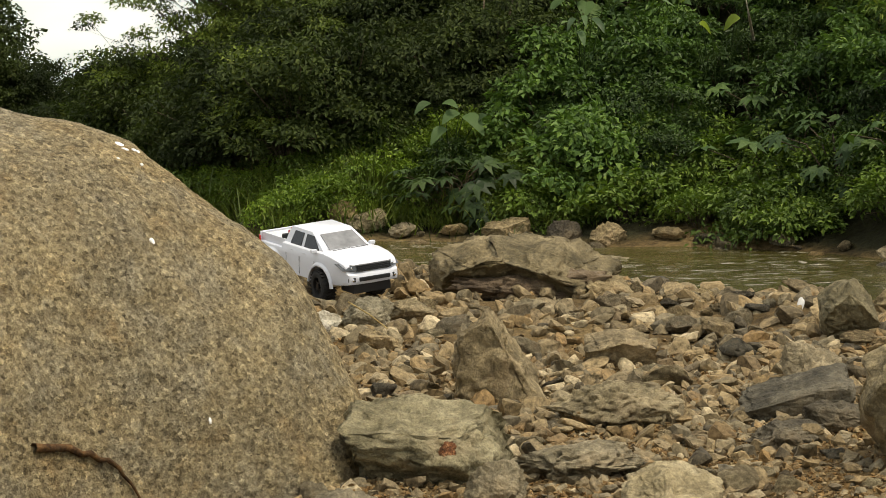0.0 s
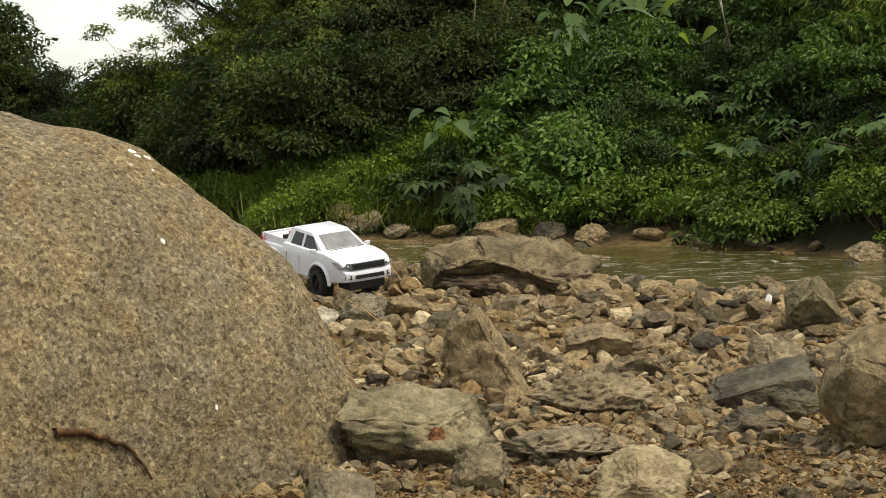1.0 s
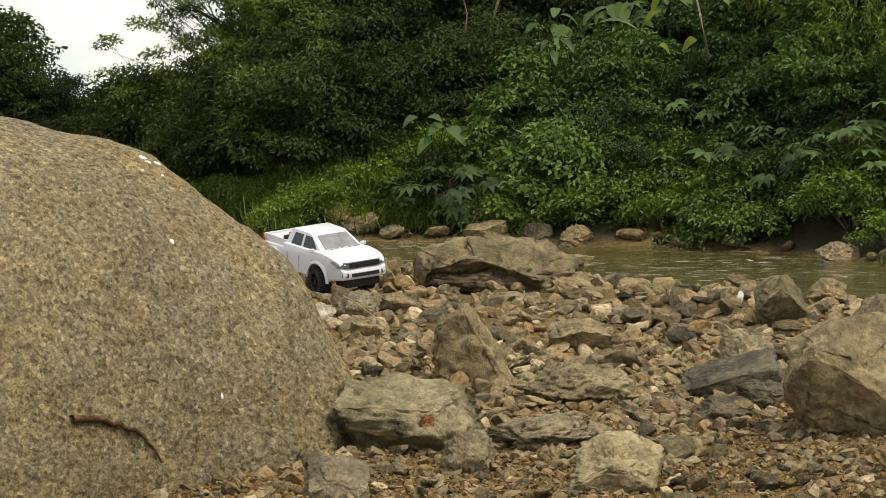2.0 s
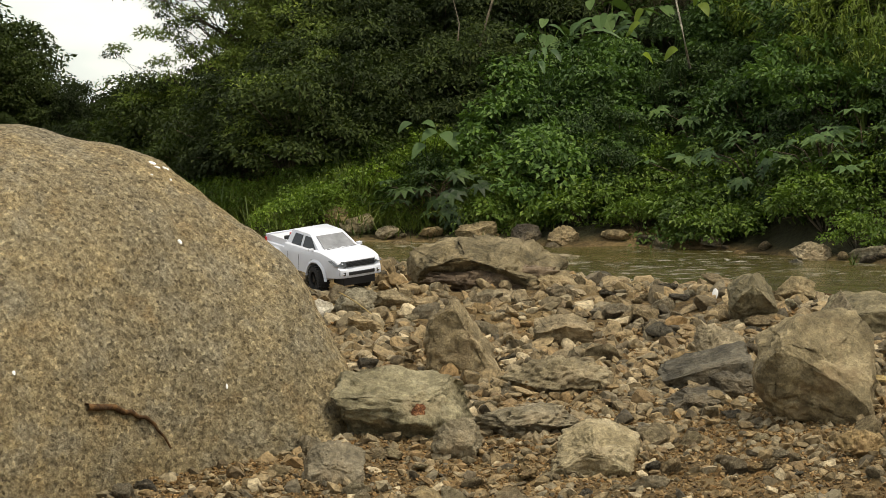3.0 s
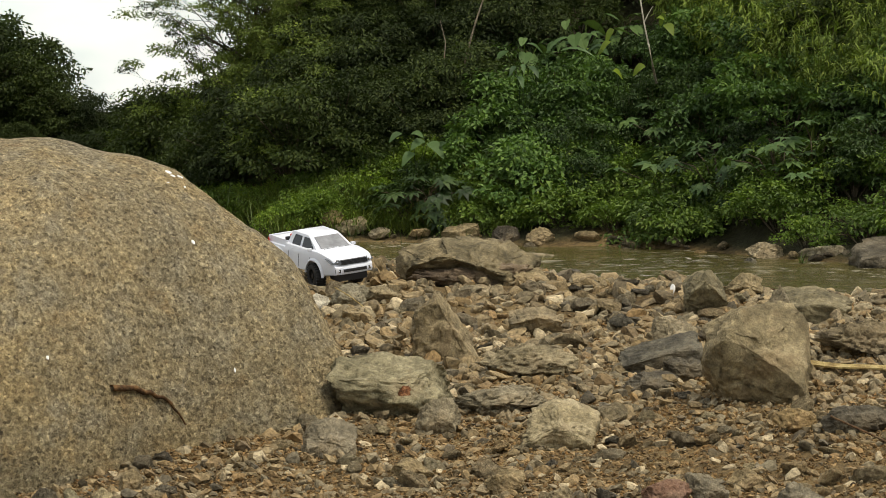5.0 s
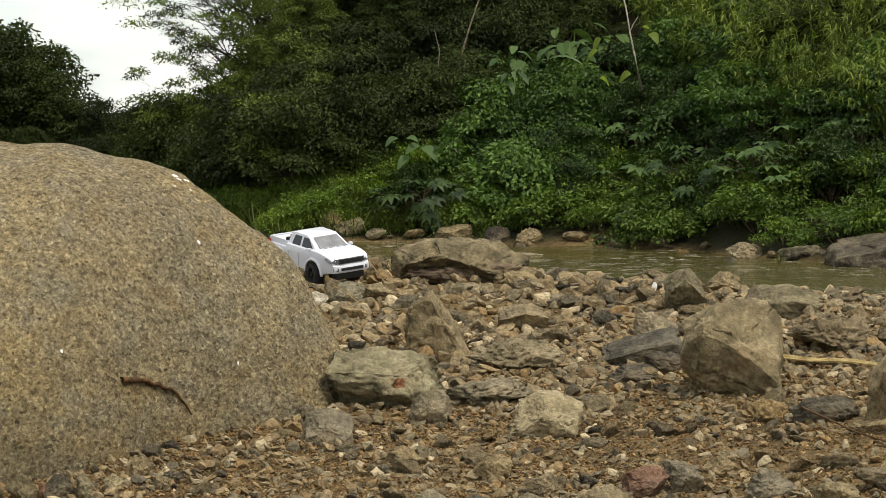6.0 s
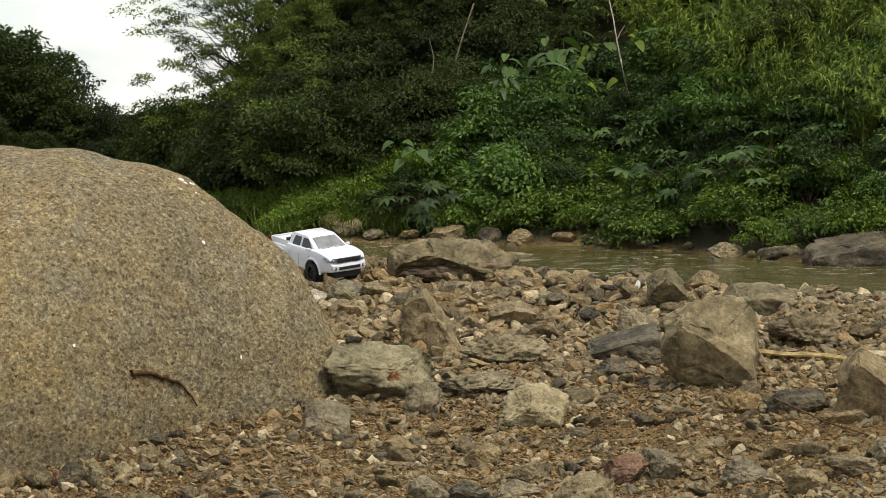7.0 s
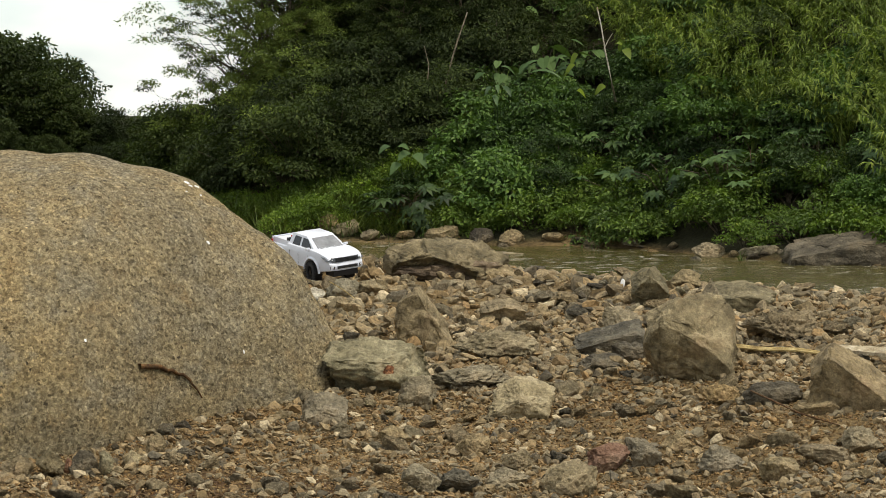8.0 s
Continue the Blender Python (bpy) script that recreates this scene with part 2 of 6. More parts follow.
ICO[0] = (np.array([(1, 0, 0), (-1, 0, 0), (0, 1, 0), (0, -1, 0), (0, 0, 1), (0, 0, -1)], float), [[0, 2, 4], [2, 1, 4], [1, 3, 4], [3, 0, 4], [2, 0, 5], [1, 2, 5], [3, 1, 5], [0, 3, 5]])


def fbm(p, freq, octaves, seed=0.0):
    """Fractal noise at each row of p."""
    off = Vector((seed * 3.7, seed * 1.9, -seed * 2.3))
    return np.array([noise.fractal(Vector(q) * freq + off, 1.0, 2.1, octaves) for q in p.tolist()])


def unit_of(a):
    return a / np.linalg.norm(a)


def rock_shape(level, seed, size, cuts=9, flat=0.62, rough=0.14, freq=1.6, planes=()):
    """A broken stone: a ball cut by random planes, then made uneven. size: its width, depth and height."""
    rng = np.random.default_rng(seed)
    v, f = ICO[level]
    v = v.copy()
    asp = np.array(size) / max(size)
    if planes:
        v *= 1.75
        for axis in np.vstack([np.eye(3), -np.eye(3)]):
            n = unit_of(axis + rng.normal(size=3) * 0.10)
            v -= np.maximum(v @ n - rng.uniform(0.9, 1.0), 0)[:, None] * n
        for nx, ny, nz, d in planes:
            n = unit_of(np.array((nx, ny, nz)))
            v -= np.maximum(v @ n - d, 0)[:, None] * n
    for _ in range(cuts if not planes else 0):
        n = rng.normal(size=3)
        n /= np.linalg.norm(n)
        d = rng.uniform(flat - 0.18, flat + 0.14)
        over = np.maximum(v @ n - d, 0)
        v -= over[:, None] * n * (0.94 if not planes else 0.4)
    r = v / np.maximum(np.linalg.norm(v, axis=1), 1e-6)[:, None]
    v += r * (fbm(v * asp, freq, 5 if level > 3 else 3, seed)[:, None] * rough)
    for _ in range(cuts if not planes else 7):
        n = rng.normal(size=3)
        n /= np.linalg.norm(n)
        over = np.maximum(v @ n - rng.uniform(0.70 if not planes else 0.87, 0.95) * np.max(v @ n), 0)
        v -= over[:, None] * n
    if level > 2:
        r = v / np.maximum(np.linalg.norm(v, axis=1), 1e-6)[:, None]
        v += r * ((0.05 - np.abs(fbm(v * asp, freq * 3.2, 4, seed + 4)))[:, None] * rough * 1.15)
    if level > 4:
        v += r * (fbm(v * asp, freq * 9, 4, seed + 5)[:, None] * rough * 0.24)
    lo, hi = v.min(0), v.max(0)
    v = (v - (lo + hi) / 2) / (hi - lo) * np.array(size)
    if level > 3:
        s = max(size)
        out = v / np.maximum(np.linalg.norm(v, axis=1), 1e-6)[:, None]
        v = v + out * (fbm(v / s, 6.5, 4, seed + 9)[:, None] * 0.024 + (0.05 - np.abs(fbm(v / s, 15, 3, seed + 12)))[:, None] * 0.016) * s
    return v, f


# ------------------------------------------------------------ the lie of the land
NEAR_X = [-40, -7.4, -1.95, -1.19, -0.61, -0.14, 0.54, 0.97, 1.27, 1.64, 2.04, 3.9, 9.6, 40]
NEAR_Y = [47, 31.2, 27.03, 25.17, 23.84, 23.12, 22.25, 21.84, 21.49, 21.2, 20.78, 18.5, 13.1, -12]
FAR_X = [-40, -7.2, -2.68, -2.15, -1.58, -1.03, -0.69, -0.16, 0.56, 0.95, 1.3, 1.54, 2.17, 3.94, 9.13, 40]
FAR_Y = [52, 34.2, 29.27, 28.28, 26.9, 25.77, 25.17, 25.07, 24.79, 24.65, 24.33, 23.84, 23.46, 22.13, 18.53, -6]


def water_at(y):
    """The stream's surface, tilted down towards the near side to fit the camera's view."""
    return 0.0425 * np.clip(y, 12, 34) - 0.978


def land(x, y):
    """Height of the ground without its small unevenness, for arrays x and y."""
    near, far = np.interp(x, NEAR_X, NEAR_Y), np.interp(x, FAR_X, FAR_Y)
    crest = np.minimum(21.43, near - 0.7)
    z = water_at(np.maximum(y, crest)) + 0.045 - 0.15 * np.clip(crest - y, 0, np.maximum(crest - 15.5, 0)) - 0.05 * np.clip(np.minimum(15.5, crest) - y, 0, 14)
    z = np.where(y > near - 0.3, np.minimum(z, water_at(y) + 0.045 - 0.15 * np.clip((y - near + 0.3) / 0.9, 0, 1)), z)
    up = y - far
    rise = np.where(up < 0.36, 0.27 * up, 0.097 + 0.57 * (up - 0.36))
    rise = np.minimum(rise, 2.0 + 0.05 * np.clip(up - 4, 0, 80))
    open_side = np.clip((x + 1.1) / np.maximum(1.49 - 0.17 * (y - 25), 0.5), 0, 1)
    rise = np.minimum(rise, 0.10 + 0.05 * np.minimum(up, 6) + 1.75 * open_side ** 1.4 + 4 * np.maximum(open_side - 0.9, 0))
    z = z - 0.06 * np.exp(-(((x + 0.42) / 0.22) ** 2 + ((y - 21.65) / 0.3) ** 2) ** 2)
    return np.where(up > 0, water_at(np.minimum(y, far)) + 0.01 + rise, np.where(up > -0.25, np.maximum(z, water_at(y) + 0.01 + 0.5 * up), z))


def swell(x, y):
    """The small unevenness of the ground."""
    p = np.stack([x, y, 0 * x], 1)
    near = (np.abs(x) < 9) & (y > 10) & (y < 33)
    amp = np.zeros(len(x))
    amp[near] = fbm(p[near], 1.7, 3, 1.0) * 0.022 + fbm(p[near], 9.0, 3, 2.0) * 0.010
    return amp


def land_at(x, y):
    return float(land(np.array([x]), np.array([y]))[0])


def build_ground():
    def axis(lo, hi, step, reach):
        mid = np.arange(lo, hi + 1e-6, step)
        grow = step * 1.18 ** np.arange(1, 60)
        ext = np.cumsum(grow)
        ext = ext[ext < reach]
        return np.concatenate([lo - ext[::-1], mid, hi + ext])
    xs, ys = axis(-2.5, 3.5, 0.026, 900), axis(15.6, 26.2, 0.034, 900)
    X, Y = np.meshgrid(xs, ys)
    x, y = X.ravel(), Y.ravel()
    z = land(x, y)
    amp = swell(x, y)
    z = z + amp
    n, m = len(xs), len(ys)
    i = np.arange(n * m).reshape(m, n)
    faces = np.stack([i[:-1, :-1], i[:-1, 1:], i[1:, 1:], i[1:, :-1]], -1).reshape(-1, 4)
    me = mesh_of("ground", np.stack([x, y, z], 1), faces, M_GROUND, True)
    a = me.attributes.new("bank_dark", "FLOAT", "POINT")
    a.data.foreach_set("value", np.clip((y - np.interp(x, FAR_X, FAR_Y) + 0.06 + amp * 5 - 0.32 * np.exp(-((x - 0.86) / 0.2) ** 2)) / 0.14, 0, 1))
    r = me.attributes.new("red_earth", "FLOAT", "POINT")
    r.data.foreach_set("value", np.clip(1.5 * np.exp(-((x + 0.805) / 0.8) ** 2 - ((y - 16.783) / 0.85) ** 2) + amp * 14 - 0.15, 0, 1))
    tagged(put("ground", me), "brown gravelly river bar rising into a near-black bank", "ground", kind="structure")


def build_water():
    xs = np.concatenate([np.linspace(-35, -2.2, 30), np.linspace(-2.0, 4, 120), np.linspace(4.3, 35, 30)])
    rows = []
    for k in range(31):
        u = k / 30
        a, b = np.interp(xs, NEAR_X, NEAR_Y) - 0.18, np.interp(xs, FAR_X, FAR_Y) + 0.15
        y = a + (b - a) * u
        rows.append(np.stack([xs, y, water_at(y)], 1))
    v = np.concatenate(rows)
    v[:, 2] += fbm(v * np.array([0.7, 1.2, 0]), 4.5, 3, 5.0) * 0.006
    i = np.arange(len(v)).reshape(31, len(xs))
    faces = np.stack([i[:-1, :-1], i[:-1, 1:], i[1:, 1:], i[1:, :-1]], -1).reshape(-1, 4)
    tagged(put("water", mesh_of("water", v, faces, M_WATER, True)), "shallow muddy olive-brown stream with small riffles", "water", kind="structure")


build_ground()
build_water()


# ------------------------------------------------------------ the great boulder
def boulder_material():
    m, nt, b = material("boulder_granite", 0.88, 0, 0.2)
    flat = (1, 0.5, 1)
    big = noise_node(nt, "Object", 2.2, 5, 0.65, flat)
    patch = noise_node(nt, "Object", 6.0, 5, 0.7, flat)
    blot = noise_node(nt, "Object", 22, 5, 0.7, flat)
    worm = noise_node(nt, "Object", 66, 4, 0.75, flat)
    fine = noise_node(nt, "Object", 150, 3, 0.7, flat)
    grains = noise_node(nt, "Object", 92, kind="ShaderNodeTexVoronoi", stretch=flat)
    crystal = nt.nodes.new("ShaderNodeSeparateColor")
    nt.links.new(grains.outputs["Color"], crystal.inputs[0])
    base = ramp_node(nt, big.outputs[0], [(0.34, (0.285, 0.242, 0.162)), (0.5, (0.345, 0.28, 0.172)), (0.64, (0.41, 0.318, 0.178))]).outputs[0]
    grey = ramp_node(nt, patch.outputs[0], [(0.50, (0, 0, 0)), (0.62, (0.75, 0.75, 0.75))]).outputs[0]
    col = mix_node(nt, grey, base, (0.305, 0.27, 0.20))
    ochre = ramp_node(nt, patch.outputs[0], [(0.34, (0.6, 0.6, 0.6)), (0.45, (0, 0, 0))]).outputs[0]
    col = mix_node(nt, ochre, col, (0.31, 0.215, 0.108))
    col = mix_node(nt, 1.0, col, ramp_node(nt, blot.outputs[0], [(0.32, (0.74, 0.72, 0.67)), (0.5, (1, 1, 1)), (0.68, (1.14, 1.13, 1.1))]).outputs[0], "MULTIPLY")
    col = mix_node(nt, 1.0, col, ramp_node(nt, crystal.outputs[0], [(0.0, (0.48, 0.46, 0.42)), (0.18, (0.82, 0.80, 0.76)), (0.55, (1.0, 0.99, 0.96)), (0.88, (1.16, 1.15, 1.12)), (1.0, (1.55, 1.53, 1.46))]).outputs[0], "MULTIPLY")
    col = mix_node(nt, 1.0, col, ramp_node(nt, worm.outputs[0], [(0.30, (0.33, 0.30, 0.25)), (0.42, (0.76, 0.73, 0.68)), (0.56, (1.10, 1.08, 1.04)), (0.70, (1.5, 1.46, 1.38))]).outputs[0], "MULTIPLY")
    col = mix_node(nt, 1.0, col, ramp_node(nt, fine.outputs[0], [(0.34, (0.80, 0.80, 0.79)), (0.66, (1.20, 1.20, 1.18))]).outputs[0], "MULTIPLY")
    # pocks get a dark colour for the shade inside them, besides the bump
    pocks = noise_node(nt, "Object", 27, 4, 0.6, flat)
    hole = ramp_node(nt, pocks.outputs[0], [(0.285, (0.95, 0.95, 0.95)), (0.33, (0, 0, 0))]).outputs[0]
    col = mix_node(nt, hole, col, (0.055, 0.042, 0.024))
    nt.links.new(col, b.inputs["Base Color"])
    bump_node(nt, b, [(pocks.outputs[0], 0.6, 0.06), (blot.outputs[0], 0.9, 0.07), (worm.outputs[0], 1.0, 0.020), (fine.outputs[0], 0.7, 0.005)])
    return m


RIDGE_X = [-3.089, -2.532, -1.885, -1.742, -1.597, -1.393, -1.272, -1.09, -0.944, -0.846, -0.736, -0.613, -0.518, -0.464, -0.397, -0.311, -0.28]
RIDGE_Z = [-0.358, 0.378, 0.596, 0.611, 0.586, 0.586, 0.547, 0.52, 0.471, 0.4, 0.304, 0.219, 0.145, 0.061, -0.084, -0.224, -0.405]
FOOT_X = [-3.211, -2.443, -1.674, -1.311, -1.082, -0.932, -0.719, -0.497, -0.356, -0.275]
FOOT_Y = [19.285, 17.944, 17.531, 17.699, 17.997, 18.233, 18.486, 18.682, 18.873, 19.105]
BACK_X = [-3.089, -1.291, -0.57, -0.28]
BACK_Y = [20.294, 21.027, 20.332, 19.288]


def build_boulder():
    nx, nv = 300, 220
    xs = np.linspace(-3.089, -0.28, nx)
    vs = np.linspace(0, np.pi, nv)
    ridge_y = np.interp(xs, [-3.089, -1.465, -0.613, -0.28], [19.8, 19.468, 19.393, 19.176])
    top = np.interp(xs, RIDGE_X, RIDGE_Z)
    k = np.ones(9) / 9
    top = np.convolve(np.pad(top, 4, mode="edge"), k, "valid")
    foot = np.interp(xs, FOOT_X, FOOT_Y)
    back = np.interp(xs, BACK_X, BACK_Y)
    base = -0.642
    c, s = np.cos(vs), np.sin(vs)
    shape = np.sign(c) * np.abs(c) ** 1.15
    Y = np.where(c[None, :] > 0, ridge_y[:, None] - (ridge_y - foot)[:, None] * shape[None, :], ridge_y[:, None] - (back - ridge_y)[:, None] * shape[None, :])
    Z = base + (top - base)[:, None] * (np.abs(s) ** 0.82)[None, :]
    X = np.repeat(xs[:, None], nv, 1)
    p = np.stack([X, Y, Z], -1).reshape(-1, 3)
    lump = fbm(p * np.array([1, 0.6, 1]), 1.9, 4, 3.0)
    small = fbm(p * np.array([1, 0.6, 1]), 11, 4, 4.0)
    tiny = fbm(p, 46, 2, 6.0)
    n = np.stack([0.3 * np.ones(len(p)), -0.75 * np.sign(np.repeat(c[None], nx, 0).ravel()), 0.45 + 0 * lump], 1)
    amount = lump * 0.026 + small * 0.009 + tiny * 0.0032
    p += n * amount[:, None]
    for dx, dz, rad, dep in ((-1.626, 0.383, 0.037, 0.038), (-1.591, 0.348, 0.024, 0.024), (-1.672, 0.334, 0.027, 0.024), (-1.118, 0.333, 0.018, 0.017),
            (-0.884, 0.341, 0.015, 0.016), (-1.412, 0.188, 0.019, 0.017), (-0.809, -0.034, 0.014, 0.015), (-1.218, -0.005, 0.014, 0.014),
            (-0.646, -0.119, 0.013, 0.013), (-1.52, -0.171, 0.018, 0.018), (-1.034, 0.088, 0.012, 0.014), (-1.249, 0.427, 0.021, 0.017),
            (-1.759, 0.465, 0.039, 0.024)):
        p[:, 1] += dep * np.exp(-((p[:, 0] - dx) ** 2 * 0.5 + (p[:, 2] - dz) ** 2) / rad ** 2) * (np.repeat(c[None], nx, 0).ravel() > 0)
    i = np.arange(nx * nv).reshape(nx, nv)
    faces = np.stack([i[:-1, :-1], i[1:, :-1], i[1:, 1:], i[:-1, 1:]], -1).reshape(-1, 4).tolist()
    faces += [i[0].tolist(), i[-1][::-1].tolist()]
    ob = put("boulder", mesh_of("boulder", p, faces, boulder_material(), True))
    tagged(ob, "huge rounded speckled tan granite boulder on the gravel bar", "boulder")
    return p.reshape(nx, nv, 3)


BOULDER = build_boulder()

# ------------------------------------------------------------ placed rocks
STONE_WORDS = {"river_stone": "weathered brown river stone", "dark_slate": "flat dark grey slate stone", "grey_stone": "rough grey stone", "pale_stone": "pale cream weathered stone",
               "brown_stone": "angular tan brown stone", "reddish_stone": "small reddish brown stone", "wet_dark_stone": "dark wet stone", "olive_stone": "olive brown stone", "lichen_grey_stone": "greenish grey stone", "quartz": "white quartz stone"}


def rock(x, y, w, d, h, mat, seed, turn=0.0, wet=False, tilt=(0, 0), cuts=9, flat=0.62, rough=0.14, level=5, sink=0.22, label="", freq=1.6, name="rock", planes=()):
    v, f = rock_shape(level, seed, (w, d, h * (1 + sink)), cuts, flat, rough, freq, planes)
    base = water_at(y) - 0.01 if wet else land_at(x, y)
    lean = 8.5 if y < 21.3 else 2.4
    ob = put(name, mesh_of(name, v, f, mat, True), pose(x, y, base + h * (1 + sink) / 2 - h * sink, tilt[0] + lean, tilt[1], turn))
    return tagged(ob, label or STONE_WORDS[mat.name] + " lying on the gravel bar", "rock")


PLACED = []


def hero(x, y, w, h, mat, seed, deep=0.9, **k):
    """A rock whose front foot stands at (x, y)."""
    PLACED.append((x, y + w * deep / 2, w, w * deep))
    return rock(x, y + w * deep * 0.42, w, w * deep, h, mat, seed, **k)


# damp rock colour, darkened further for the shade under the cap
M_FOOT = rock_material("damp_shaded_red_brown_rock", (0.07, 0.048, 0.03), (0.145, 0.103, 0.066), (0.24, 0.18, 0.12), vary=0, rough=0.65)


def layered_rock():
    """The long rock at the water: a pale overhanging cap on a damp foot, its colour darkened for the cap's shade."""
    root = tagged(new("rock"), "long layered brown rock with a dark foot at the water's edge", "rock")
    root.matrix_basis = pose(0.145, 21.62, -0.034, 4)
    v, f = rock_shape(5, 40, (0.44, 0.34, 0.20), 6, 0.7, 0.22, 1.8, ((-0.3, -0.5, 0.8, 0.44), (0.55, -0.45, 0.7, 0.5), (-0.3, -0.8, -0.5, 0.20), (0.8, -0.55, 0.2, 0.66), (-0.85, -0.3, 0.3, 0.75)))
    put("cap", mesh_of("cap", v, f, M_STONE_OLIVE, True), pose(0.045, 0, 0.10, 4, 12, -8), root)
    v, f = rock_shape(5, 44, (0.27, 0.30, 0.16), 6, 0.7, 0.22, 2.0, ((-0.5, -0.4, 0.76, 0.5), (0.4, -0.5, 0.76, 0.6), (-0.3, -0.8, -0.5, 0.34)))
    put("hump", mesh_of("hump", v, f, M_STONE_OLIVE, True), pose(-0.155, 0.02, 0.115, 0, -10, 12), root)
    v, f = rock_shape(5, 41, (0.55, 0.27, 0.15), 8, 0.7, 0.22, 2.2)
    put("foot", mesh_of("foot", v, f, M_FOOT, True), pose(0.01, 0.0, 0.045), root, "damp undercut layer, darkened with the overhang's shade")
    v, f = rock_shape(4, 43, (0.17, 0.2, 0.12), 8, 0.7, 0.2, 1.8)
    put("shoulder", mesh_of("shoulder", v, f, M_STONE_BROWN, True), pose(0.235, -0.04, 0.045, 0, 20, 0), root)
    PLACED.append((0.145, 21.62, 0.58, 0.36))


hero(0.039, 19.851, 0.278, 0.255, M_STONE, 11, 0.7, cuts=7, label="upright tan brown rock with a ragged broken face", rough=0.17, freq=2.2, planes=((0.8, -0.1, 0.6, 0.34), (-0.15, -0.95, 0.2, 0.66), (-0.5, 0, 0.87, 0.85), (0.5, -0.85, 0.1, 0.7)))
hero(0.384, 20.409, 0.215, 0.096, M_STONE_GREY, 12, 0.7, cuts=5, flat=0.85, label="smooth domed grey cobble with a dark underside", planes=((0.1, -0.85, -0.4, 0.45), (-0.45, -0.2, 0.87, 0.6), (0.5, -0.2, 0.85, 0.7)))
RUSTY = hero(-0.16, 18.823, 0.46, 0.204, M_LICHEN, 13, 0.75, cuts=10, label="angular greenish grey block with an orange rust spot", rough=0.17, freq=2.4, planes=((0.08, -0.45, 0.89, 0.60), (-0.05, -0.84, 0.54, 0.74), (-0.3, -0.78, -0.55, 0.78), (-0.9, -0.2, -0.3, 0.85), (0.6, -0.5, 0.62, 0.86)))
hero(0.436, 18.338, 0.297, 0.139, M_STONE_PALE, 14, 0.8, cuts=6, rough=0.18, freq=2.2, label="pale cream lumpy stone half sunk in gravel", planes=((0.62, -0.4, 0.68, 0.42), (-0.6, -0.4, 0.69, 0.46), (0.1, -0.8, 0.6, 0.6)))
hero(1.155, 18.79, 0.403, 0.335, M_STONE_BROWN, 15, 0.8, cuts=8, flat=0.72, label="large angular tan rock with a peaked top", rough=0.12, planes=((0.42, -0.52, 0.74, 0.40), (-0.35, -0.9, -0.25, 0.52), (-0.66, -0.1, 0.75, 0.74), (-0.8, -0.2, -0.55, 0.85)))
hero(1.242, 19.144, 0.175, 0.356, M_STONE_GREY, 151, 0.5, cuts=6, label="pointed grey slab leaning behind a tan rock", rough=0.10, planes=((-0.6, -0.3, 0.74, 0.5), (0.1, -0.98, 0.1, 0.6), (0.7, 0, 0.7, 0.9)))
hero(1.766, 17.821, 0.411, 0.253, M_STONE_BROWN, 16, 0.8, cuts=8, label="angular brown rock sloping to a dark side", rough=0.13, planes=((0.58, -0.25, 0.78, 0.30), (-0.4, -0.9, -0.1, 0.5), (-0.8, 0, 0.6, 0.85)))
hero(0.821, 19.617, 0.349, 0.102, M_STONE_DARK, 17, 0.5, cuts=10, tilt=(0, -10), label="long flat dark slate slab", planes=((-0.25, -0.3, 0.92, 0.5), (0.4, -0.3, 0.87, 0.75), (0, -0.9, -0.3, 0.8)))
hero(0.898, 20.006, 0.175, 0.117, M_STONE_GREY, 18, 0.7)
hero(0.78, 19.255, 0.21, 0.062, M_STONE_DARK, 19, 0.8)
hero(0.92, 19.386, 0.172, 0.086, M_STONE_DARK, 191, 0.8)
hero(1.052, 20.621, 0.189, 0.161, M_STONE_OLIVE, 20, 0.8, cuts=6, flat=0.82, label="dark brown rounded rock with a damp underside", planes=((0, -0.8, -0.6, 0.45), (-0.6, -0.2, 0.77, 0.75), (0.65, -0.2, 0.73, 0.6)))
hero(1.216, 21.023, 0.156, 0.092, M_STONE_BROWN, 21, 0.7)
hero(1.413, 20.211, 0.38, 0.115, M_STONE_OLIVE, 22, 0.7, cuts=8, planes=((-0.2, -0.3, 0.93, 0.6), (0.5, -0.2, 0.84, 0.7)))
hero(1.559, 19.454, 0.342, 0.134, M_STONE, 23, 0.8, rough=0.22, freq=3.0, label="crumbly brown clod of cemented gravel")
hero(-0.365, 18.186, 0.2, 0.118, M_STONE_GREY, 24, 0.7, cuts=7, planes=((-0.35, -0.5, 0.78, 0.55), (0.5, -0.4, 0.77, 0.55), (0.2, -0.9, 0.3, 0.7)))
hero(1.459, 18.175, 0.254, 0.087, M_STONE_DARK, 25, 0.6, label="flat blue grey stone")
hero(1.245, 18.308, 0.166, 0.077, M_STONE_BROWN, 26, 0.7)
hero(1.621, 17.877, 0.211, 0.068, M_STONE, 27, 0.6)
hero(0.759, 17.182, 0.171, 0.121, M_STONE_RED, 28, 0.8)
hero(0.893, 17.228, 0.149, 0.125, M_STONE_GREY, 29, 0.8)
hero(0.036, 16.902, 0.16, 0.113, M_STONE_GREY, 30, 0.8)
hero(0.18, 16.902, 0.182, 0.096, M_STONE_DARK, 31, 0.8)
hero(0.6, 16.814, 0.219, 0.129, M_STONE, 32, 0.8)
hero(-0.532, 20.14, 0.197, 0.197, M_STONE_BROWN, 38, 0.7, label="brown rock wedged behind the boulder")
hero(-0.472, 20.9, 0.12, 0.071, M_QUARTZ, 33, 0.7, label="small white quartz stone beside the boulder")
hero(-0.34, 20.984, 0.162, 0.092, M_STONE_GREY, 34, 0.7)
hero(-0.214, 21.1, 0.139, 0.064, M_STONE, 341, 0.7)
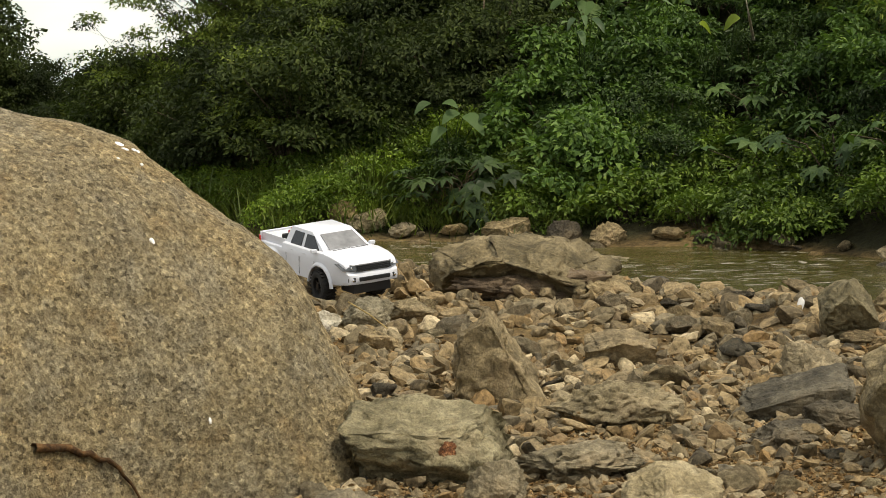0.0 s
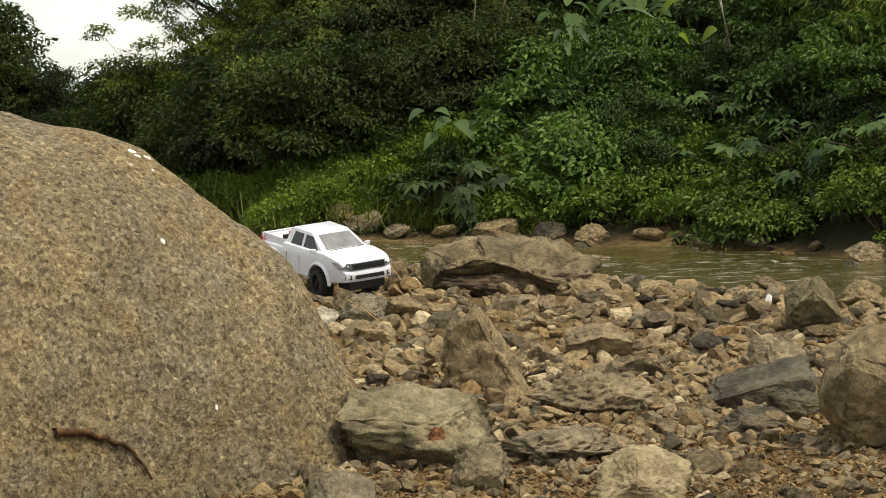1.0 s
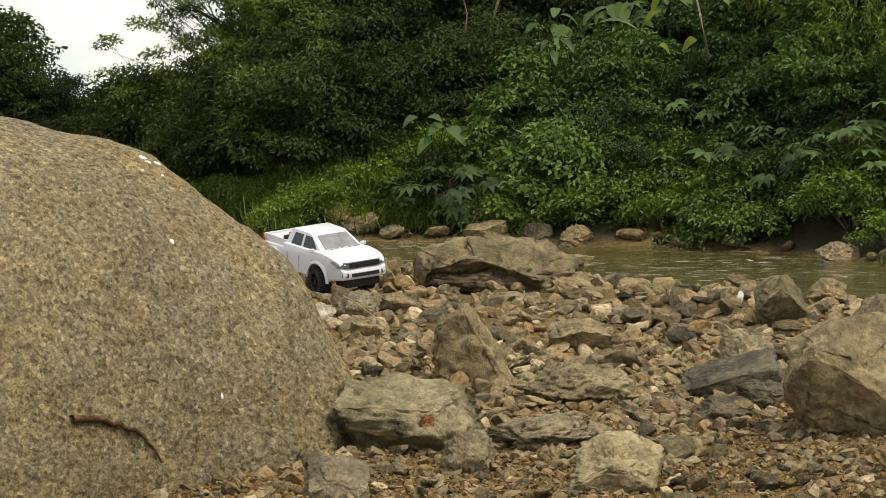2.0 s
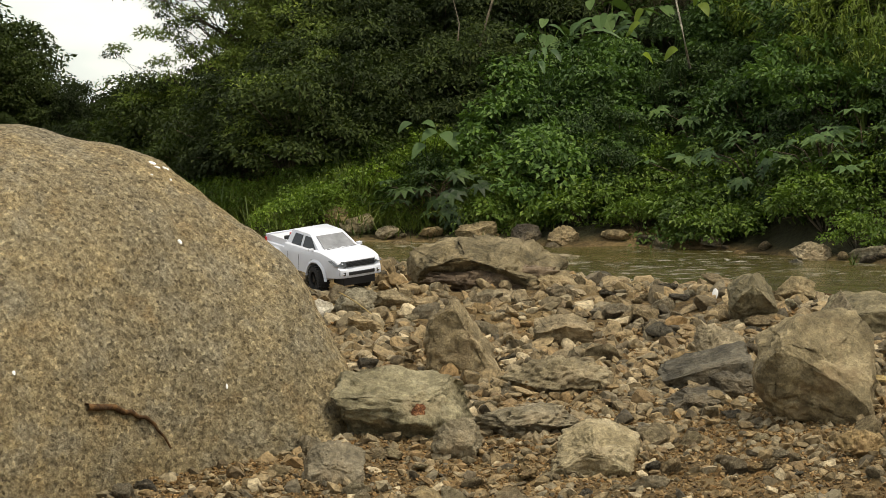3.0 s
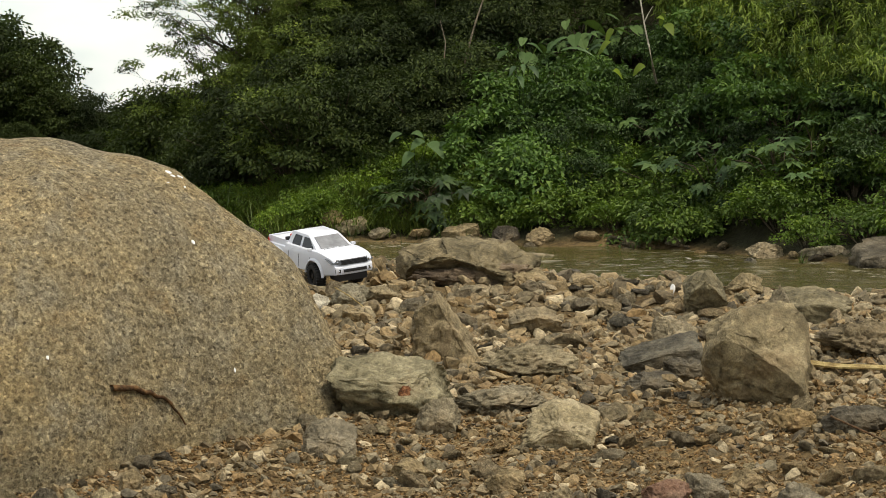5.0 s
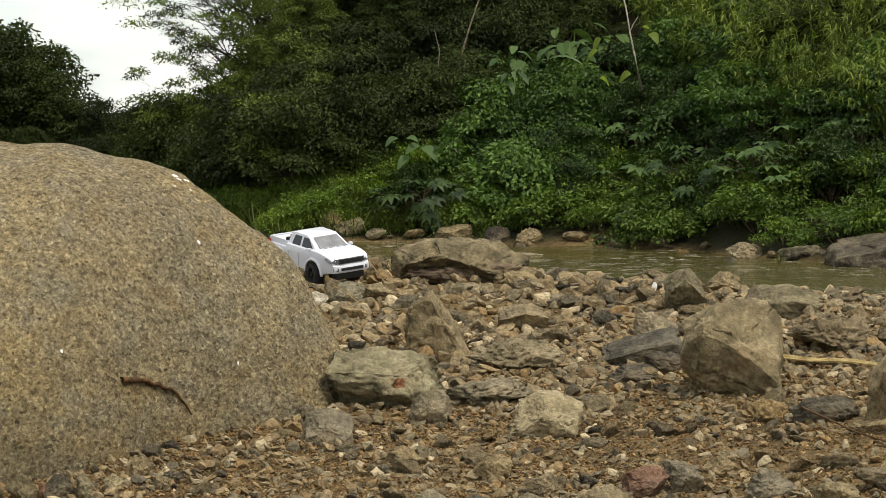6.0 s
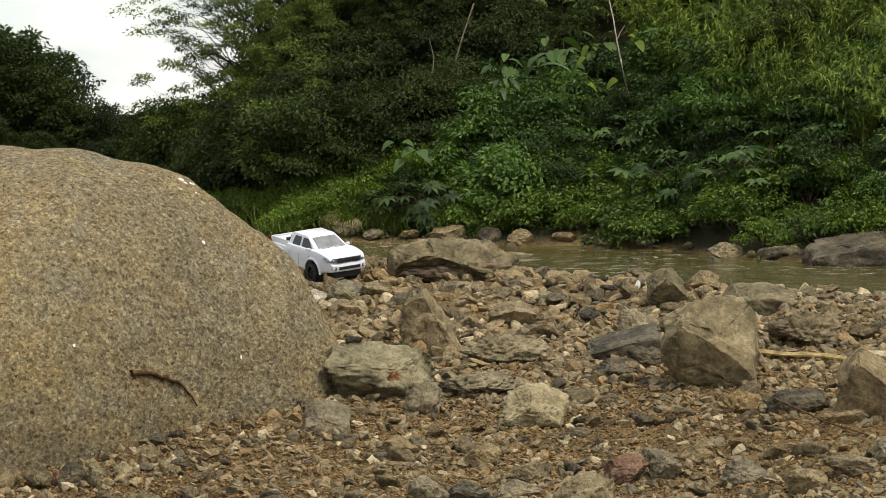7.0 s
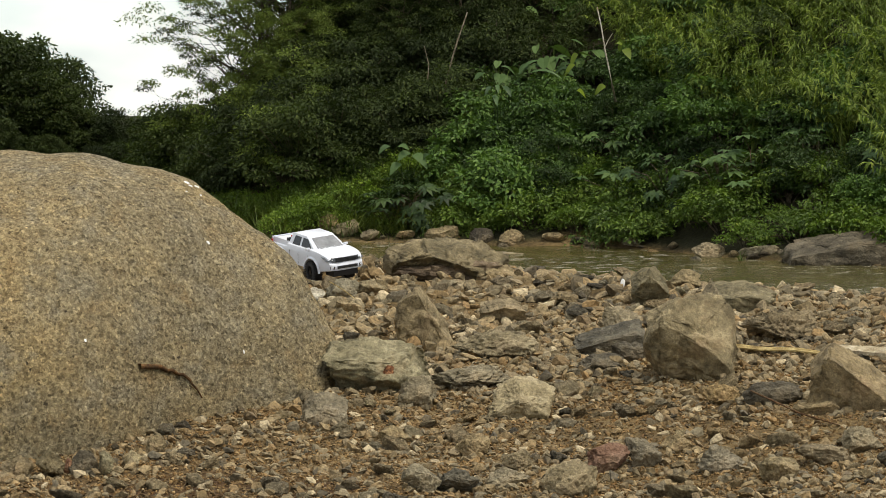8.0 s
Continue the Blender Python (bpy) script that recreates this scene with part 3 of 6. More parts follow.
hero(-0.299, 20.674, 0.133, 0.055, M_STONE, 342, 0.7)
hero(0.341, 19.488, 0.389, 0.122, M_STONE, 35, 0.8, cuts=9, flat=0.72, rough=0.2, freq=2.2, label="broad low tan rock sunk in the gravel")
hero(0.226, 18.854, 0.37, 0.096, M_STONE_GREY, 36, 0.7, cuts=13, flat=0.6, rough=0.24, freq=2.4, label="low uneven grey rock half buried in rubble")
hero(0.013, 18.561, 0.169, 0.13, M_STONE_GREY, 37, 0.7)
hero(1.184, 16.995, 0.188, 0.101, M_STONE_GREY, 61, 0.8)
hero(1.393, 16.752, 0.161, 0.088, M_STONE_BROWN, 62, 0.8)
hero(1.574, 16.995, 0.217, 0.072, M_STONE, 63, 0.7)
hero(1.037, 17.46, 0.14, 0.07, M_STONE_BROWN, 64, 0.8)
hero(0.409, 17.347, 0.127, 0.071, M_STONE, 65, 0.8)
hero(0.236, 17.6, 0.139, 0.083, M_STONE_BROWN, 66, 0.8)
hero(-0.068, 17.846, 0.15, 0.068, M_STONE_BROWN, 67, 0.7)
hero(1.743, 17.168, 0.171, 0.086, M_STONE_GREY, 68, 0.8)
# beside the foot of the boulder
hero(-1.533, 17.200, 0.134, 0.079, M_STONE_BROWN, 70, 0.8)
hero(-1.407, 17.251, 0.115, 0.093, M_STONE_OLIVE, 71, 0.8)
hero(-1.337, 17.331, 0.049, 0.049, M_STONE_RED, 72, 0.8)
hero(-1.280, 17.291, 0.119, 0.084, M_STONE_DARK, 73, 0.8)
hero(-1.192, 17.311, 0.066, 0.080, M_LICHEN, 74, 0.8)
hero(-1.094, 17.411, 0.071, 0.062, M_STONE_PALE, 75, 0.8)
hero(-1.015, 17.612, 0.085, 0.081, M_STONE_BROWN, 76, 0.8)
hero(-0.929, 17.441, 0.080, 0.049, M_STONE, 77, 0.8)
hero(-0.892, 17.562, 0.076, 0.040, M_STONE_DARK, 78, 0.8)
hero(0.371, 17.020, 0.175, 0.065, M_STONE_GREY, 79, 0.8)
# at the water
layered_rock()
hero(0.113, 24.92, 0.187, 0.105, M_STONE_BROWN, 41, 0.7, wet=True)
hero(0.322, 24.87, 0.132, 0.098, M_STONE_WET, 42, 0.7, wet=True)
hero(0.476, 24.80, 0.140, 0.096, M_STONE_BROWN, 43, 0.7, wet=True)
hero(-0.506, 25.545, 0.146, 0.069, M_STONE_OLIVE, 44, 0.7)
hero(-0.649, 25.35, 0.125, 0.094, M_STONE_OLIVE, 45, 0.7, wet=True)
hero(2.12, 23.276, 0.64, 0.165, M_STONE_DARK, 46, 0.6, cuts=6, flat=0.8, wet=True, label="broad smooth dark grey slab beside the stream", planes=((-0.5, -0.3, 0.8, 0.5), (0.15, -0.3, 0.94, 0.7)))
hero(1.736, 23.763, 0.266, 0.08, M_STONE_GREY, 47, 0.6, wet=True)
hero(1.46, 23.85, 0.175, 0.088, M_STONE_GREY, 48, 0.7, wet=True)
hero(1.673, 24.22, 0.077, 0.051, M_STONE_WET, 49, 0.8, wet=True)
hero(1.39, 23.674, 0.071, 0.031, M_STONE_DARK, 50, 0.8, wet=True)
hero(0.584, 22.823, 0.094, 0.038, M_STONE_WET, 51, 0.7, wet=True)
hero(-0.398, 25.172, 0.159, 0.08, M_STONE_OLIVE, 53, 0.7)
hero(-0.49, 25.25, 0.126, 0.095, M_STONE_OLIVE, 54, 0.7)
hero(-0.265, 25.094, 0.112, 0.048, M_STONE_GREY, 55, 0.7)
hero(-0.08, 25.073, 0.105, 0.04, M_STONE, 56, 0.7)
hero(0.7, 24.788, 0.132, 0.041, M_STONE_BROWN, 57, 0.7)
hero(1.091, 24.529, 0.101, 0.042, M_STONE_GREY, 58, 0.7)
hero(0.434, 24.052, 0.191, 0.026, M_STONE_GREY, 52, 0.7, wet=True)


# ------------------------------------------------------------ scattered stones and gravel
def boulder_free(x, y):
    f = np.interp(x, FOOT_X, FOOT_Y)
    return (x > -0.28) | (y < f - 0.02) | (y > np.interp(x, BACK_X, BACK_Y))


def on_bar(x, y, gap=0.05):
    return y < np.interp(x, NEAR_X, NEAR_Y) - gap


def scatter_stones(seed, most, x0, x1, y0, y1, lo, hi):
    rng = np.random.default_rng(seed)
    kinds = [(M_STONE, 0.42), (M_STONE_GREY, 0.22), (M_STONE_BROWN, 0.2), (M_STONE_DARK, 0.09), (M_STONE_PALE, 0.07)]
    protos = []
    for mat, share in kinds:
        for j in range(5):
            v, f = rock_shape(4, 100 + 40 * seed + len(protos), (1, rng.uniform(0.6, 0.95), rng.uniform(0.3, 0.62)), 9, 0.62, 0.14)
            protos.append((mesh_of("stone", v, f, mat, True), mat, share / 5))
    w = np.array([p[2] for p in protos])
    taken, count = [], 0
    for _ in range(60000):
        if count >= most:
            break
        x, y = rng.uniform(x0, x1), rng.uniform(y0, y1)
        big = rng.random() ** 2.2
        s = lo + (hi - lo) * big
        if not (on_bar(x, y, 0.0) and boulder_free(x, y)):
            continue
        if any(abs(x - a) < (c + s) * 0.45 and abs(y - b) < (d + s) * 0.45 for a, b, c, d in PLACED):
            continue
        if any((x - a) ** 2 + (y - b) ** 2 < ((s + c) * 0.38) ** 2 for a, b, c in taken):
            continue
        if CAR_FREE(x, y, s):
            continue
        taken.append((x, y, s))
        me, mat, _ = protos[rng.choice(len(protos), p=w / w.sum())]
        ob = new("stone", me)
        ob.matrix_basis = pose(x, y, land_at(x, y) + s * 0.12, rng.uniform(-22, 22) + 8, rng.uniform(-22, 22), rng.uniform(0, 360)) @ Matrix.Diagonal((s, s, s, 1))
        tagged(ob, STONE_WORDS[mat.name] + " among the rubble", "stone", "stones on the river bar")
        count += 1


def shore_stones():
    rng = np.random.default_rng(77)
    meshes = [mesh_of("shore_stone", *rock_shape(3, 960 + j, (1, rng.uniform(0.6, 0.9), rng.uniform(0.4, 0.7)), 8, 0.64, 0.14), m, True) for j, m in enumerate((M_STONE, M_STONE_WET, M_STONE_BROWN, M_STONE_GREY))]
    for _ in range(64):
        x = rng.uniform(-1.1, 2.7)
        y = float(np.interp(x, FAR_X, FAR_Y)) + rng.uniform(-0.16, 0.10)
        s = 0.025 + 0.074 * rng.random() ** 2
        ob = new("shore_stone", meshes[rng.integers(4)])
        ob.matrix_basis = pose(x, y, max(land_at(x, y), water_at(y) - 0.02) + s * 0.15, rng.uniform(-15, 15), rng.uniform(-15, 15), rng.uniform(0, 360)) @ Matrix.Diagonal((s, s, s, 1))
        tagged(ob, "small damp brown stone at the muddy far shore", "stone", "stones along the far shore")


TRUCK_X, TRUCK_Y = -0.560, 22.005


def CAR_FREE(x, y, s):
    """True where the truck's wheels stand, and just before its nose."""
    dx, dy = x - TRUCK_X, y - TRUCK_Y
    c, sn = math.cos(radians(-57)), math.sin(radians(-57))
    u, v = dx * c + dy * sn, -dx * sn + dy * c
    return (-0.10 - s / 2 < u) & (u < 0.56 + s / 2) & (abs(v) < 0.13 + s / 2)


def pebbles(name, seed, count, area, lo, hi, level, label, test, power=2.0, mat=M_GRAVEL):
    rng = np.random.default_rng(seed)
    bank = [rock_shape(level, seed * 10 + j, (1, rng.uniform(0.55, 1), rng.uniform(0.35, 0.8)), 9, 0.5, 0.16) for j in range(24)]
    x, y = rng.uniform(area[0], area[1], count * 4), area[2] + (area[3] - area[2]) * rng.random(count * 4)
    patch = np.array([noise.noise(Vector((a * 1.6 + 7, b * 1.9, 3.0))) for a, b in zip(x, y)])
    edge = np.minimum(np.minimum(x - area[0], area[1] - x), np.minimum(y - area[2], area[3] - y))
    ok = test(x, y) & (rng.random(len(x)) < edge / 0.35 + 0.02) & (rng.random(len(x)) < np.clip(1.0 + patch * 0.8, 0.65, 1.0))
    bare = np.exp(-(((x - 0.804) / 0.53) ** 2 + ((y - 18.135) / 0.36) ** 2) ** 2) + np.exp(-(((x - 1.409) / 0.55) ** 2 + ((y - 17.683) / 0.34) ** 2) ** 2)
    bare += 0.9 * np.exp(-(((x + 0.8) / 0.65) ** 2 + ((y - 16.875) / 0.55) ** 2) ** 2)
    ok &= rng.random(len(x)) > np.minimum(bare, 1) * (0.45 if hi < 0.03 else 0.75)
    x, y = x[ok][:count], y[ok][:count]
    z = land(x, y) + swell(x, y)
    V, F, at = [], [], 0
    for k in range(len(x)):
        v, f = bank[k % 24]
        s = lo + (hi - lo) * rng.random() ** power
        m = np.array(Euler((rng.uniform(-0.8, 0.8), rng.uniform(-0.8, 0.8), rng.uniform(0, 6.28))).to_matrix()) * s
        V.append(v @ m.T + np.array([x[k], y[k], z[k] + s * rng.uniform(-0.05, 0.24)]))
        F.append(np.array(f) + at)
        at += len(v)
    me = mesh_of(name, np.concatenate(V), np.concatenate(F), mat, False)
    tagged(put(name, me), label, "gravel", kind="stuff")


def gravel_all():
    free = lambda x, y: on_bar(x, y, -0.08) & boulder_free(x, y)
    clear = lambda x, y: free(x, y) & ~CAR_FREE(x, y, 0.05)
    wide = lambda x, y: free(x, y) & ~((x > -2.0) & (x < 2.6) & (y > 15.6))
    pebbles("cobbles", 3, 4600, (-1.0, 2.9, 18.9, 24.2), 0.022, 0.095, 2, "loose brown and grey cobbles of the river bar", clear, 1.8)
    pebbles("gravel", 4, 15500, (-2.2, 2.4, 15.8, 20.8), 0.013, 0.062, 1, "mixed brown, grey and ochre gravel", free, 2.6)
    pebbles("grit", 6, 80000, (-2.2, 2.4, 15.8, 20.9), 0.007, 0.027, 0, "fine brown grit and small pebbles", free, 1.3, M_GRIT)
    pebbles("outer_gravel", 8, 24000, (-9, 9, -7, 28), 0.025, 0.15, 0, "scattered stones on the wider gravel bar", wide, 2.5)


# ------------------------------------------------------------ small things on the boulder and the bar
def on_boulder(x, z):
    """The nearest place on the boulder's front, and its outward direction."""
    g = BOULDER[:, :112]
    k = np.unravel_index(np.argmin((g[..., 0] - x) ** 2 + (g[..., 2] - z) ** 2), g.shape[:2])
    i, j = min(max(k[0], 3), 296), min(max(k[1], 3), 108)
    n = np.cross(g[i + 3, j] - g[i - 3, j], g[i, j + 3] - g[i, j - 3])
    return Vector(g[i, j]), Vector(n).normalized()


M_CHIP = plain("white_mineral", (0.78, 0.77, 0.74), 0.6, 0, 0.4, 0.1)
M_TWIG = rock_material("dry_twig", (0.04, 0.02, 0.008), (0.095, 0.048, 0.018), (0.18, 0.095, 0.038), scale=4, vary=0)
M_STRAW = rock_material("dry_bamboo", (0.22, 0.155, 0.06), (0.36, 0.265, 0.105), (0.48, 0.38, 0.18), stain=(0.3, 0.2, 0.08), scale=3, vary=0)
M_RUST = rock_material("rust_stain", (0.035, 0.018, 0.009), (0.15, 0.058, 0.024), (0.36, 0.19, 0.10), stain=(0.05, 0.025, 0.012), scale=5, vary=0, speck=1.0)


def chip(x, z, w, h, seed, mat=None, label="small white mineral fleck on the boulder"):
    p, n = on_boulder(x, z)
    v, f = rock_shape(2, seed, (w, h, 0.007), 5, 0.7, 0.12)
    m = Matrix.Translation(p) @ n.to_track_quat("Z", "Y").to_matrix().to_4x4()
    tagged(put("mineral_fleck", mesh_of("mineral_fleck", v, f, mat or M_CHIP), m), label, "fleck")


for n_, (cx, cz, cw, ch) in enumerate([(-0.965, 0.465, 0.034, 0.027), (-0.946, 0.450, 0.039, 0.017), (-0.922, 0.443, 0.020, 0.015), (-0.906, 0.409, 0.022, 0.010), (-0.858, 0.223, 0.018, 0.021), (-0.697, -0.221, 0.009, 0.018), (-1.299, -0.146, 0.014, 0.016), (-0.935, 0.449, 0.022, 0.012), (-0.958, 0.428, 0.014, 0.010)]):
    chip(cx, cz, cw, ch, 800 + n_)


def stalk(name, pts, r0, r1, mat, label, category, sides=6):
    path = [(p, r0 + (r1 - r0) * k / (len(pts) - 1)) for k, p in enumerate(pts)]
    tagged(put(name, mesh_of(name, *tubes(path and [path], sides), mat, True)), label, category)


def build_twig():
    pts = []
    for x, z in ((-1.107, -0.257), (-1.081, -0.263), (-1.054, -0.266), (-1.028, -0.274), (-1.003, -0.277), (-0.98, -0.285), (-0.955, -0.295), (-0.938, -0.31), (-0.917, -0.329), (-0.903, -0.348), (-0.885, -0.368), (-0.864, -0.404)):
        p, n = on_boulder(x, z)
        pts.append(tuple(p + n * 0.008))
    stalk("dry_twig", pts, 0.0125, 0.003, M_TWIG, "curled dark brown dry twig lying against the boulder", "twig")




# ------------------------------------------------------------ plants
def unit(a):
    return a / np.maximum(np.linalg.norm(a, axis=-1, keepdims=True), 1e-9)


def leaves(base, way, normal, length, width, fold=0.12, droop=0.15):
    """Pointed leaves, folded along the midrib: vertices and faces."""
    n = len(base)
    way = unit(way)
    side = unit(np.cross(way, normal))
    up = np.cross(side, way)
    l, w = np.broadcast_to(length, n)[:, None], np.broadcast_to(width, n)[:, None]
    a = base
    m = base + way * l * 0.5 - up * w * fold
    t = base + way * l - up * l * droop
    L = base + way * l * 0.38 + side * w * 0.5 + up * w * fold
    R = base + way * l * 0.38 - side * w * 0.5 + up * w * fold
    v = np.stack([a, L, m, R, t], 1).reshape(-1, 3)
    i = np.arange(n)[:, None, None] * 5
    f = (np.array([[0, 2, 1], [1, 2, 4], [0, 3, 2], [2, 3, 4]])[None] + i).reshape(-1, 3)
    return v, f


def small_leaves(base, way, normal, length, width, fold=0.15, droop=0.15):
    """Small folded leaves of two faces."""
    n = len(base)
    way = unit(way)
    side = unit(np.cross(way, normal))
    up = np.cross(side, way)
    l, w = length[:, None], width[:, None]
    v = np.stack([base, base + way * l * 0.42 + side * w * 0.5 + up * w * fold, base + way * l - up * l * droop, base + way * l * 0.42 - side * w * 0.5 + up * w * fold], 1).reshape(-1, 3)
    f = (np.array([[0, 2, 1], [0, 3, 2]])[None] + np.arange(n)[:, None, None] * 4).reshape(-1, 3)
    return v, f


def blades(base, way, length, width, bend, seg=4):
    """Arching grass blades."""
    n = len(base)
    way = unit(way)
    flat = unit(way * np.array([1, 1, 0]) + 1e-4)
    side = np.stack([-flat[:, 1], flat[:, 0], 0 * flat[:, 0]], 1)
    rows = []
    for k in range(seg + 1):
        u = k / seg
        c = base + way * length[:, None] * u + (flat * 0.5 - np.array([0, 0, 0.8])) * (bend * length)[:, None] * u * u
        w = width[:, None] * (1 - u) ** 0.6 * 0.5 + 0.0003
        rows += [c - side * w, c + side * w]
    v = np.stack(rows, 1).reshape(-1, 3)
    q = np.array([[2 * k, 2 * k + 1, 2 * k + 3, 2 * k + 2] for k in range(seg)])
    f = (q[None] + np.arange(n)[:, None, None] * (2 * seg + 2)).reshape(-1, 4)
    return v, f


def tubes(paths, sides=6):
    """Tapered stems; each path is a list of (point, radius)."""
    V, F, at = [], [], 0
    for path in paths:
        for k, (p, r) in enumerate(path):
            d = Vector(path[min(k + 1, len(path) - 1)][0]) - Vector(path[max(k - 1, 0)][0])
            q = d.to_track_quat("Z", "Y")
            for j in range(sides):
                a = 2 * math.pi * j / sides
                V.append(Vector(p) + q @ Vector((r * math.cos(a), r * math.sin(a), 0)))
        for k in range(len(path) - 1):
            for j in range(sides):
                a, b = at + k * sides + j, at + k * sides + (j + 1) % sides
                F.append([a, b, b + sides, a + sides])
        at += len(path) * sides
    return np.array([tuple(v) for v in V]), F


def join(*sets):
    V, F, at = [], [], 0
    for v, f in sets:
        V.append(v)
        F += (np.asarray(f) + at).tolist()
        at += len(v)
    return np.concatenate(V), F


def plant(name, label, category, group, parts):
    """An empty at the plant's foot with its meshes as parts, made once and then copied."""
    root = tagged(new(name), label, category, group)
    for pname, me in parts:
        ob = put(pname, me, parent=root)
        if pname == "stem":
            tagged(ob, kind="stuff")
    return root


def rand_dirs(rng, n, up=0.3):
    d = rng.normal(size=(n, 3))
    d[:, 2] = np.abs(d[:, 2]) * up + up * 0.4
    return unit(d)


def vine_mound(seed, mat, n=1500, leaf=(0.035, 0.075), hgt=0.4, slim=0.75, deep=0.72, rag=0.35):
    """A heap of creeper: leafy shell over short stems."""
    rng = np.random.default_rng(seed)
    d = rand_dirs(rng, n, 0.8)
    lump = 0.75 + rag * fbm(d, 2.2, 3, seed)
    r = lump * rng.uniform(deep, 1.04, n)
    base = d * r[:, None] * np.array([0.34, 0.34, hgt])
    out = unit(d * np.array([1, 1, 0.5]) + rng.normal(size=(n, 3)) * 0.55 + np.array([0, 0, -0.25]))
    nor = unit(d * 0.5 + np.array([0, 0, 0.8]) + rng.normal(size=(n, 3)) * 0.35)
    L = rng.uniform(leaf[0], leaf[1], n)
    v, f = leaves(base, out, nor, L, L * slim, 0.12, 0.2)
    stems = []
    for _ in range(26):
        e = d[rng.integers(n)] * np.array([0.3, 0.3, hgt * 0.9])
        stems.append([((e * 0.1 * np.array([1, 1, 0])).tolist(), 0.004), ((e * 0.6 + np.array([0, 0, 0.04])).tolist(), 0.003), (e.tolist(), 0.0015)])
    return [("stem", mesh_of("stem", *tubes(stems, 4), M_BARK)), ("foliage", mesh_of("foliage", v, f, mat))]


def palm_leaf(rng, at, out, size, lobes=7):
    """A lobed hand-shaped leaf at the end of a stalk."""
    out = unit(np.array([out]))[0]
    nor = unit(np.array([np.array([0, 0, 1.0]) + out * 0.35 + rng.normal(size=3) * 0.15]))[0]
    side = unit(np.array([np.cross(out, nor)]))[0]
    ang = np.linspace(-2.1, 2.1, lobes)
    way = np.cos(ang)[:, None] * out + np.sin(ang)[:, None] * side
    L = size * (0.62 + 0.38 * np.cos(ang * 0.62))
    v, f = leaves(np.repeat(at[None], lobes, 0), way, np.repeat(nor[None], lobes, 0), L, L * 0.42, 0.06, 0.28)
    return v, f


def palmate_plant(seed, mat, n=16, hgt=0.55, size=0.16):
    rng = np.random.default_rng(seed)
    sets, stems = [], []
    for k in range(n):
        a = rng.uniform(0, 2 * math.pi)
        h = hgt * rng.uniform(0.35, 1.0)
        r = rng.uniform(0.1, 0.34)
        tip = np.array([math.cos(a) * r, math.sin(a) * r, h])
        sets.append(palm_leaf(rng, tip, np.array([math.cos(a), math.sin(a), -0.25]), size * rng.uniform(0.7, 1.15)))
        stems.append([((0, 0, h * 0.25), 0.005), (tuple(tip * np.array([0.5, 0.5, 0.85])), 0.004), (tuple(tip), 0.0025)])
    stems.append([((0, 0, -0.05), 0.010), ((0.01, 0, hgt * 0.5), 0.008), ((0, 0.01, hgt * 0.9), 0.005)])
    v, f = join(*sets)
    return [("stem", mesh_of("stem", *tubes(stems, 5), M_BARK)), ("foliage", mesh_of("foliage", v, f, mat))]


def heart_leaf(at, out, nor, size):
    """A broad heart-shaped leaf of several facets."""
    side = unit(np.cross(out, nor)[None])[0]
    nor = np.cross(side, out)
    prof = [(-0.05, 0.10, 0.03), (0.0, 0.22, 0.05), (0.18, 0.31, 0.06), (0.48, 0.29, 0.0), (0.8, 0.15, -0.12)]
    v = [at, at + out * size * 0.4 - nor * size * 0.03, at + out * size - nor * size * 0.2]
    for s in (1, -1):
        for u, w, h in prof:
            v.append(at + out * size * u + side * s * w * size + nor * h * size)
    f = []
    for o, flip in ((3, False), (8, True)):
        ring = [[0, o, o + 1], [0, o + 1, o + 2], [0, o + 2, 1], [1, o + 2, o + 3], [1, o + 3, o + 4], [1, o + 4, 2]]
        f += [t[::-1] for t in ring] if flip else ring
    return np.array(v), f


def broad_plant(seed, n=9, hgt=0.5, size=0.2):
    rng = np.random.default_rng(seed)
    sets, stems = [], []
    for k in range(n):
        a = rng.uniform(0, 2 * math.pi)
        r, h = rng.uniform(0.08, 0.28), hgt * rng.uniform(0.45, 1)
        tip = np.array([math.cos(a) * r, math.sin(a) * r, h])
        out = unit(np.array([[math.cos(a), math.sin(a), -0.55]]))[0]
        sets.append(heart_leaf(tip, out, unit(np.array([[math.cos(a) * 0.5, math.sin(a) * 0.5, 1.0]]))[0], size * rng.uniform(0.6, 1.15)))
        stems.append([((0, 0, 0), 0.006), (tuple(tip * np.array([0.35, 0.35, 0.7])), 0.005), (tuple(tip), 0.003)])
    v, f = join(*sets)
    return [("stem", mesh_of("stem", *tubes(stems, 5), M_LEAF_HERB)), ("foliage", mesh_of("foliage", v, f, M_LEAF_BIG))]


